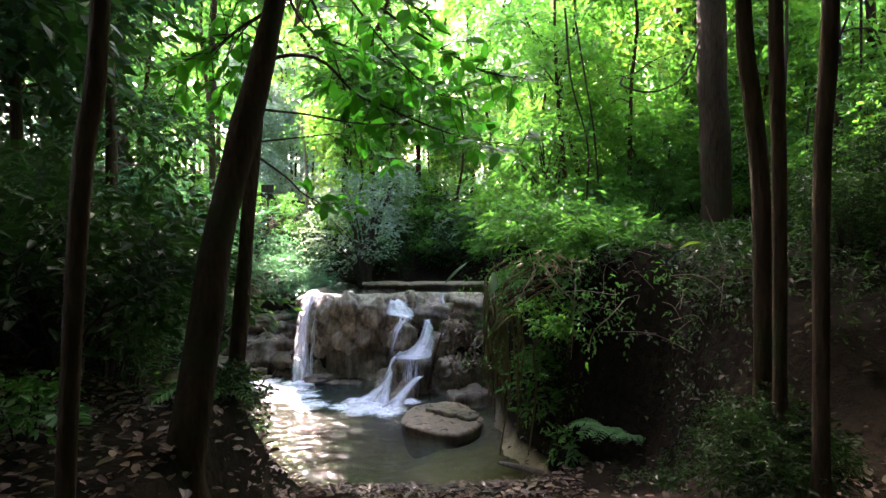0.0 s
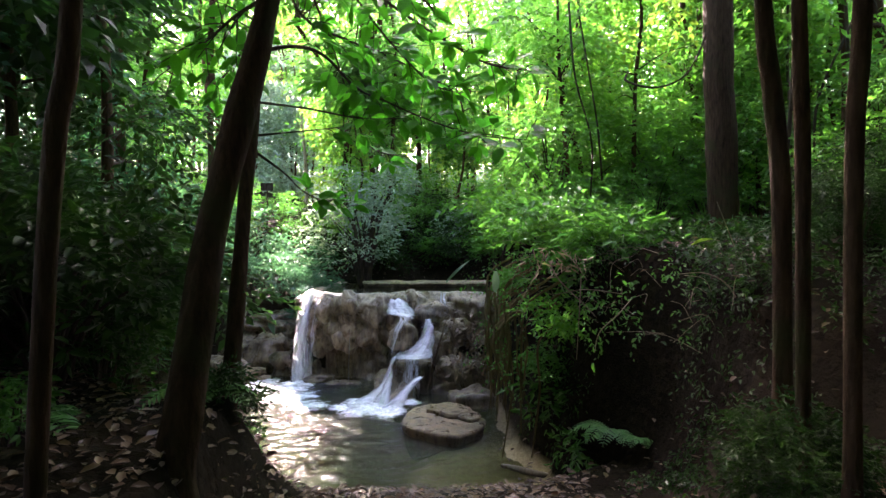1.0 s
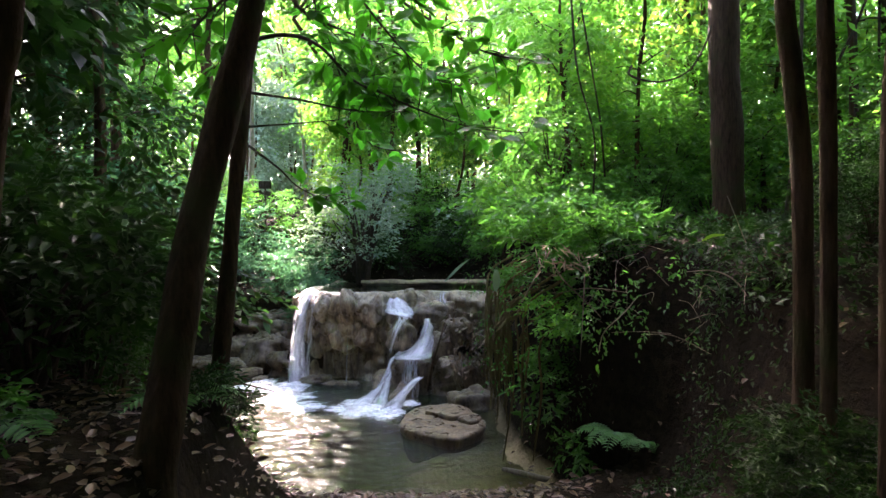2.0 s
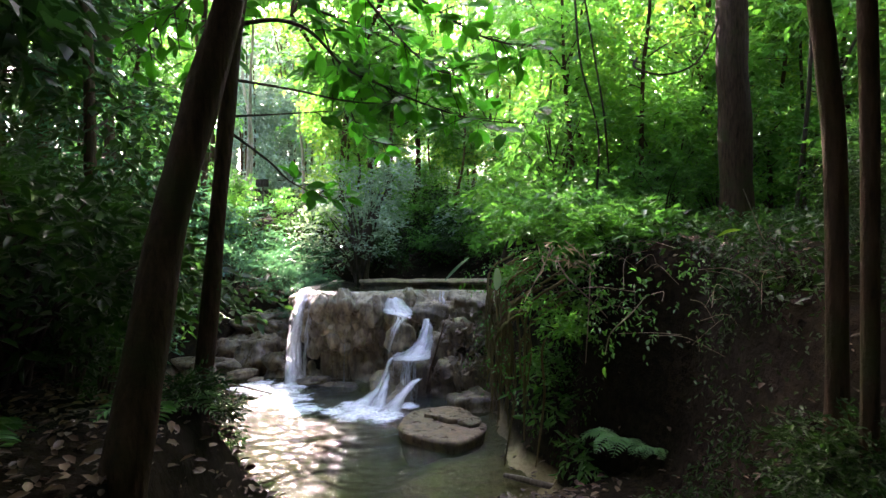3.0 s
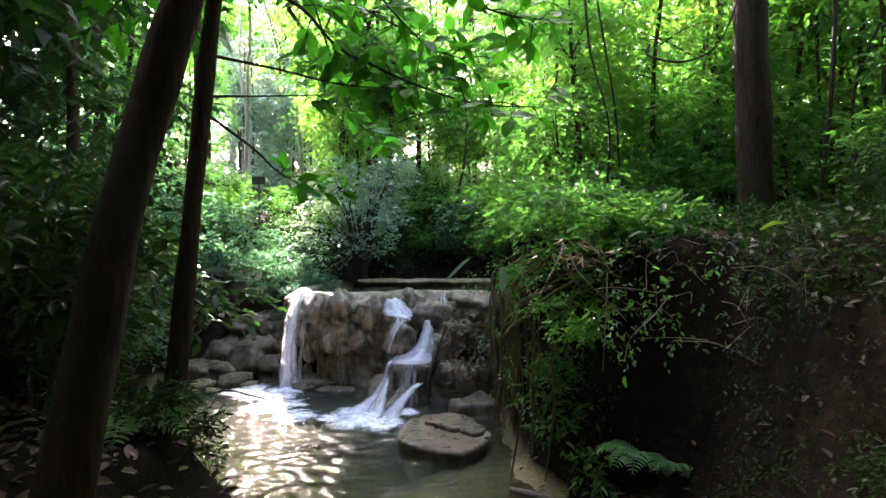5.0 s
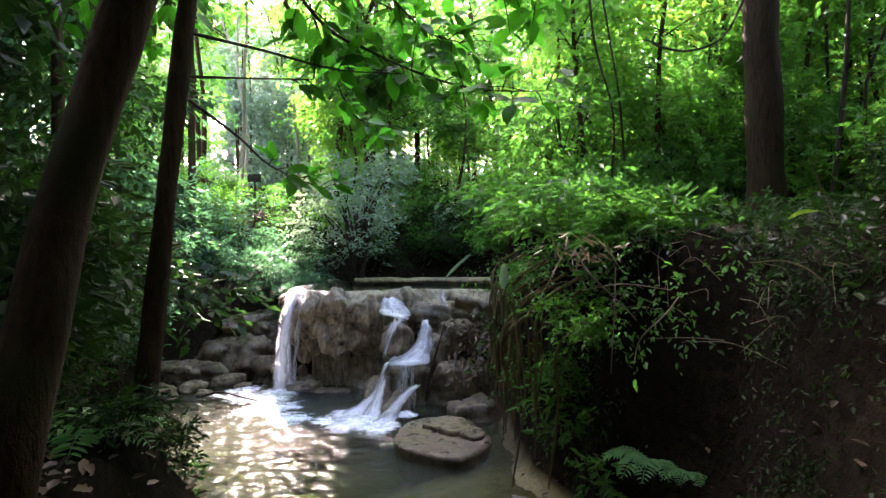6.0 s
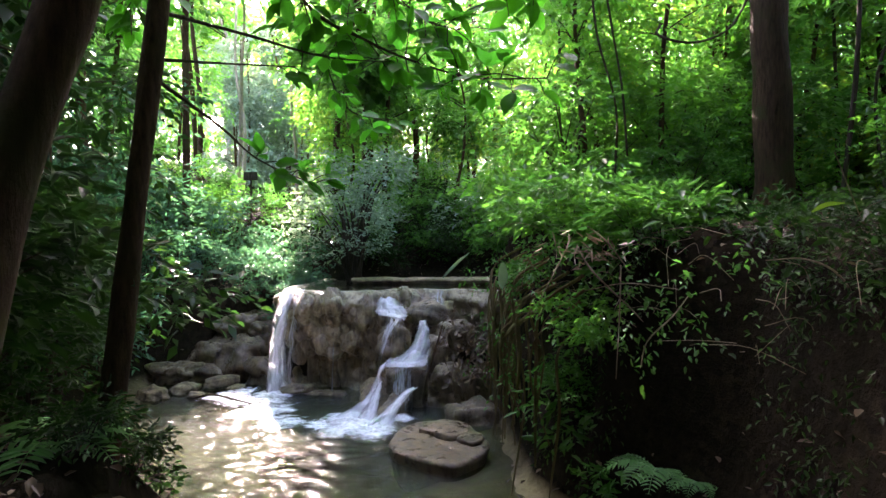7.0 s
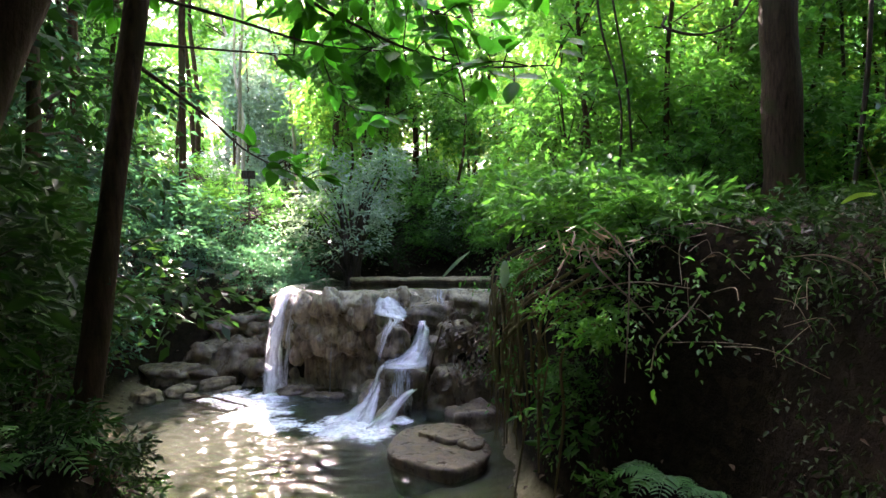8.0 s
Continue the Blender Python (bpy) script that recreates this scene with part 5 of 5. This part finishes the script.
for line in ([(0.93, 4.05, 1.75, 0.005), (0.903, 3.98, 1.512, 0.005), (0.877, 3.95, 1.195, 0.003)], [(1.3, 4.1, 1.6, 0.004), (1.167, 3.98, 1.50, 0.005), (1.035, 3.96, 1.38, 0.005), (0.996, 3.95, 1.248, 0.004)],
             [(0.72, 4.1, 1.85, 0.005), (0.771, 4.0, 1.724, 0.006), (0.956, 3.98, 1.539, 0.005), (1.02, 3.98, 1.47, 0.003)], [(0.70, 4.2, 1.9, 0.005), (0.665, 4.1, 1.83, 0.005), (0.507, 4.0, 1.565, 0.004)],
             [(1.41, 3.6, 1.785, 0.003), (1.56, 3.55, 1.79, 0.005), (1.68, 3.5, 1.70, 0.006), (1.78, 3.5, 1.45, 0.007)], [(0.8, 4.2, 1.95, 0.004), (0.88, 4.1, 1.86, 0.006), (0.97, 4.05, 1.72, 0.004)],
             [(0.75, 4.05, 1.62, 0.003), (0.95, 4.0, 1.66, 0.004), (1.2, 4.0, 1.63, 0.003)], [(1.5, 3.3, 2.2, 0.003), (1.56, 3.3, 2.05, 0.004), (1.6, 3.3, 1.95, 0.003)]):
    stick("dead_stick", "thin pale dead stick caught on the bank", line)
stick("leaning_stick", "broken grey branch leaning beside the cascade", [(0.02, 7.6, 0.95, 0.012), (-0.03, 7.55, 0.79, 0.016), (-0.14, 7.5, 0.42, 0.02), (-0.2, 7.48, 0.1, 0.018)], BARK)
stick("drift_branch", "dark drift branch lying in the shallows", [(-2.95, 8.0, 0.02, 0.008), (-2.7, 7.9, 0.09, 0.014), (-2.4, 7.8, 0.06, 0.012), (-2.1, 7.75, 0.0, 0.008)], BARK)
stick("fallen_log", "pale fallen branch on the sandy pool edge", [(0.5, 5.1, 0.05, 0.02), (0.62, 5.0, 0.06, 0.03), (0.85, 4.85, 0.06, 0.032), (1.05, 4.75, 0.08, 0.03)], BARK_PALE)


def strap_leaf(label, line, width, mat):
    p = curve_points(line, 6)
    u = np.linspace(0, 1, len(p))
    w = width * np.sin(np.pi * (0.06 + 0.9 * u)) ** 0.7
    d = np.gradient(p, axis=0)
    side = np.cross(d, [0, -1.0, 0.4])
    side /= np.linalg.norm(side, axis=1)[:, None]
    co = np.stack([p + side * w[:, None], p + np.array([0, 0.15, 0.1]) * w[:, None], p - side * w[:, None]], 1)
    return tagged(new("strap_leaf", mesh_of("strap_leaf", co.reshape(-1, 3), grid_quads(len(p), 3), mat)), label, "leaf")


def bramble():
    """Thin tangled dry stems hanging from the lip of the bank."""
    rng = np.random.default_rng(15)
    pieces = []
    for _ in range(110):
        y = rng.uniform(3.4, 5.4)
        x = 0.75 + rng.uniform(0, 1.6) + 0.35 * (5.0 - y)
        z = rng.uniform(1.35, 2.0)
        d = rng.normal(0, 1, 3) * np.array([0.24, 0.2, 0.07])
        p = np.array([x, y, z])
        pieces.append(tube_arrays([(*p, 0.0019), (*(p + d * 0.5 + np.array([0, -0.04, 0.02]) + rng.normal(0, 0.03, 3)), 0.0016), (*(p + d + np.array([0, -0.08, -0.08])), 0.0013)], 4, 4, 0))
    v, q = joined(pieces)
    return tagged(new("bramble", mesh_of("bramble", v, q, DEAD)), "tangle of thin dry stems at the lip of the bank", "bramble", kind="stuff")


bramble()
rng = np.random.default_rng(41)
n = 70
at = np.array([0.86, 4.55, 1.84]) + rng.normal(0, 1, (n, 3)) * np.array([0.12, 0.12, 0.06])
v, q = leaves(at, np.stack([rng.normal(0.3, 0.7, n), rng.normal(-0.5, 0.5, n), rng.normal(-0.4, 0.4, n)], -1), rng.normal(0, 0.5, (n, 3)) + np.array([0, -0.7, 0.7]), rng.uniform(0.04, 0.11, n), rng.uniform(0.003, 0.013, n), rng)
tagged(new("straw_tuft", mesh_of("straw_tuft", v, q, STRAW, shade=False)), "tuft of pale dry leaves and straw on the bank lip", "dry leaves", kind="stuff")
strap_leaf("long pale dead leaf leaning over the rim", [(0.02, 7.2, 1.50), (0.11, 7.17, 1.60), (0.2, 7.13, 1.69), (0.30, 7.1, 1.77)], 0.017, LEAF_PALE)
strap_leaf("pale hanging leaf at the lip of the bank", [(0.47, 5.4, 1.72), (0.47, 5.38, 1.62), (0.46, 5.37, 1.53)], 0.035, LEAF_PALE)
strap_leaf("yellow dry leaf caught on a twig", [(1.25, 3.04, 1.96), (1.30, 3.04, 1.985), (1.36, 3.04, 1.99)], 0.008, LEAF_YELLOW)

rng = np.random.default_rng(31)
n = 260
dx, dy = rng.uniform(0.05, 0.6, n), rng.uniform(7.2, 8.3, n)
v, q = leaves(np.stack([dx, dy, 1.15 - 0.5 * (8.3 - dy) - 0.3 * rng.uniform(0, 1, n)], -1), np.stack([rng.normal(-0.3, 0.6, n), rng.normal(-0.6, 0.5, n), rng.normal(-0.6, 0.4, n)], -1), rng.normal(0, 1, (n, 3)) + np.array([0, -0.6, 0.6]), rng.uniform(0.05, 0.12, n), rng.uniform(0.015, 0.05, n), rng)
tagged(new("dead_leaf_drift", mesh_of("dead_leaf_drift", v, q, LEAF_DRY, shade=False)), "brown dead leaves caught on the rocks beside the cascade", "leaf litter", kind="stuff")

board = tagged(new("signboard"), "small dark signboard on a thin post", "sign")
board.location = (-4.0, 13.2, ground_z(-4.0, 13.2))
bm = bmesh.new()
bmesh.ops.create_cube(bm, size=1, matrix=Matrix.Diagonal((0.28, 0.03, 0.17, 1)))
bmesh.ops.bevel(bm, geom=bm.edges, offset=0.006, segments=2)
bm.transform(Matrix.Translation((0, -0.03, 3.28 - board.location.z)))
me = bpy.data.meshes.new("panel")
bm.to_mesh(me)
me.materials.append(TWIG)
part("panel", me, board)
part("post", stem_mesh("post", [[(0, 0, -0.2, 0.02), (0, 0, 0.5, 0.02), (0, 0, 3.35 - board.location.z, 0.018)]], TWIG, 8, 4, 0.02), board)

# fallen leaves
rng = np.random.default_rng(12)
n = 19000
lx, ly = np.concatenate([rng.uniform(-3.2, 3.2, 14000), rng.uniform(-5, 4.5, 5000)]), np.concatenate([rng.uniform(0.3, 4.8, 14000), rng.uniform(4.8, 16, 5000)])
ok = (edge_distance(POOL, lx, ly) > -0.12) & (edge_distance(UPPER, lx, ly) > 0) & ~((lx > 0.9) & (ly > 2.3) & (ly < 6.2) & (rng.uniform(0, 1, n) < 0.85))
lx, ly = lx[ok], ly[ok]
lz = height(lx, ly) + rng.uniform(0.004, 0.03, len(lx))
a = rng.uniform(0, 6.28, len(lx))
ln = rng.uniform(0.02, 0.075, len(lx))
v, q = leaves(np.stack([lx, ly, lz], -1), np.stack([np.cos(a), np.sin(a), rng.normal(0, 0.25, len(lx))], -1), np.stack([rng.normal(0, 0.3, len(lx)), rng.normal(0, 0.3, len(lx)), np.ones(len(lx))], -1), ln, ln * 0.5, rng)
tagged(new("leaf_litter", mesh_of("leaf_litter", v, q, LEAF_DRY, shade=False)), "brown fallen leaves scattered over the forest floor", "leaf litter", kind="stuff")
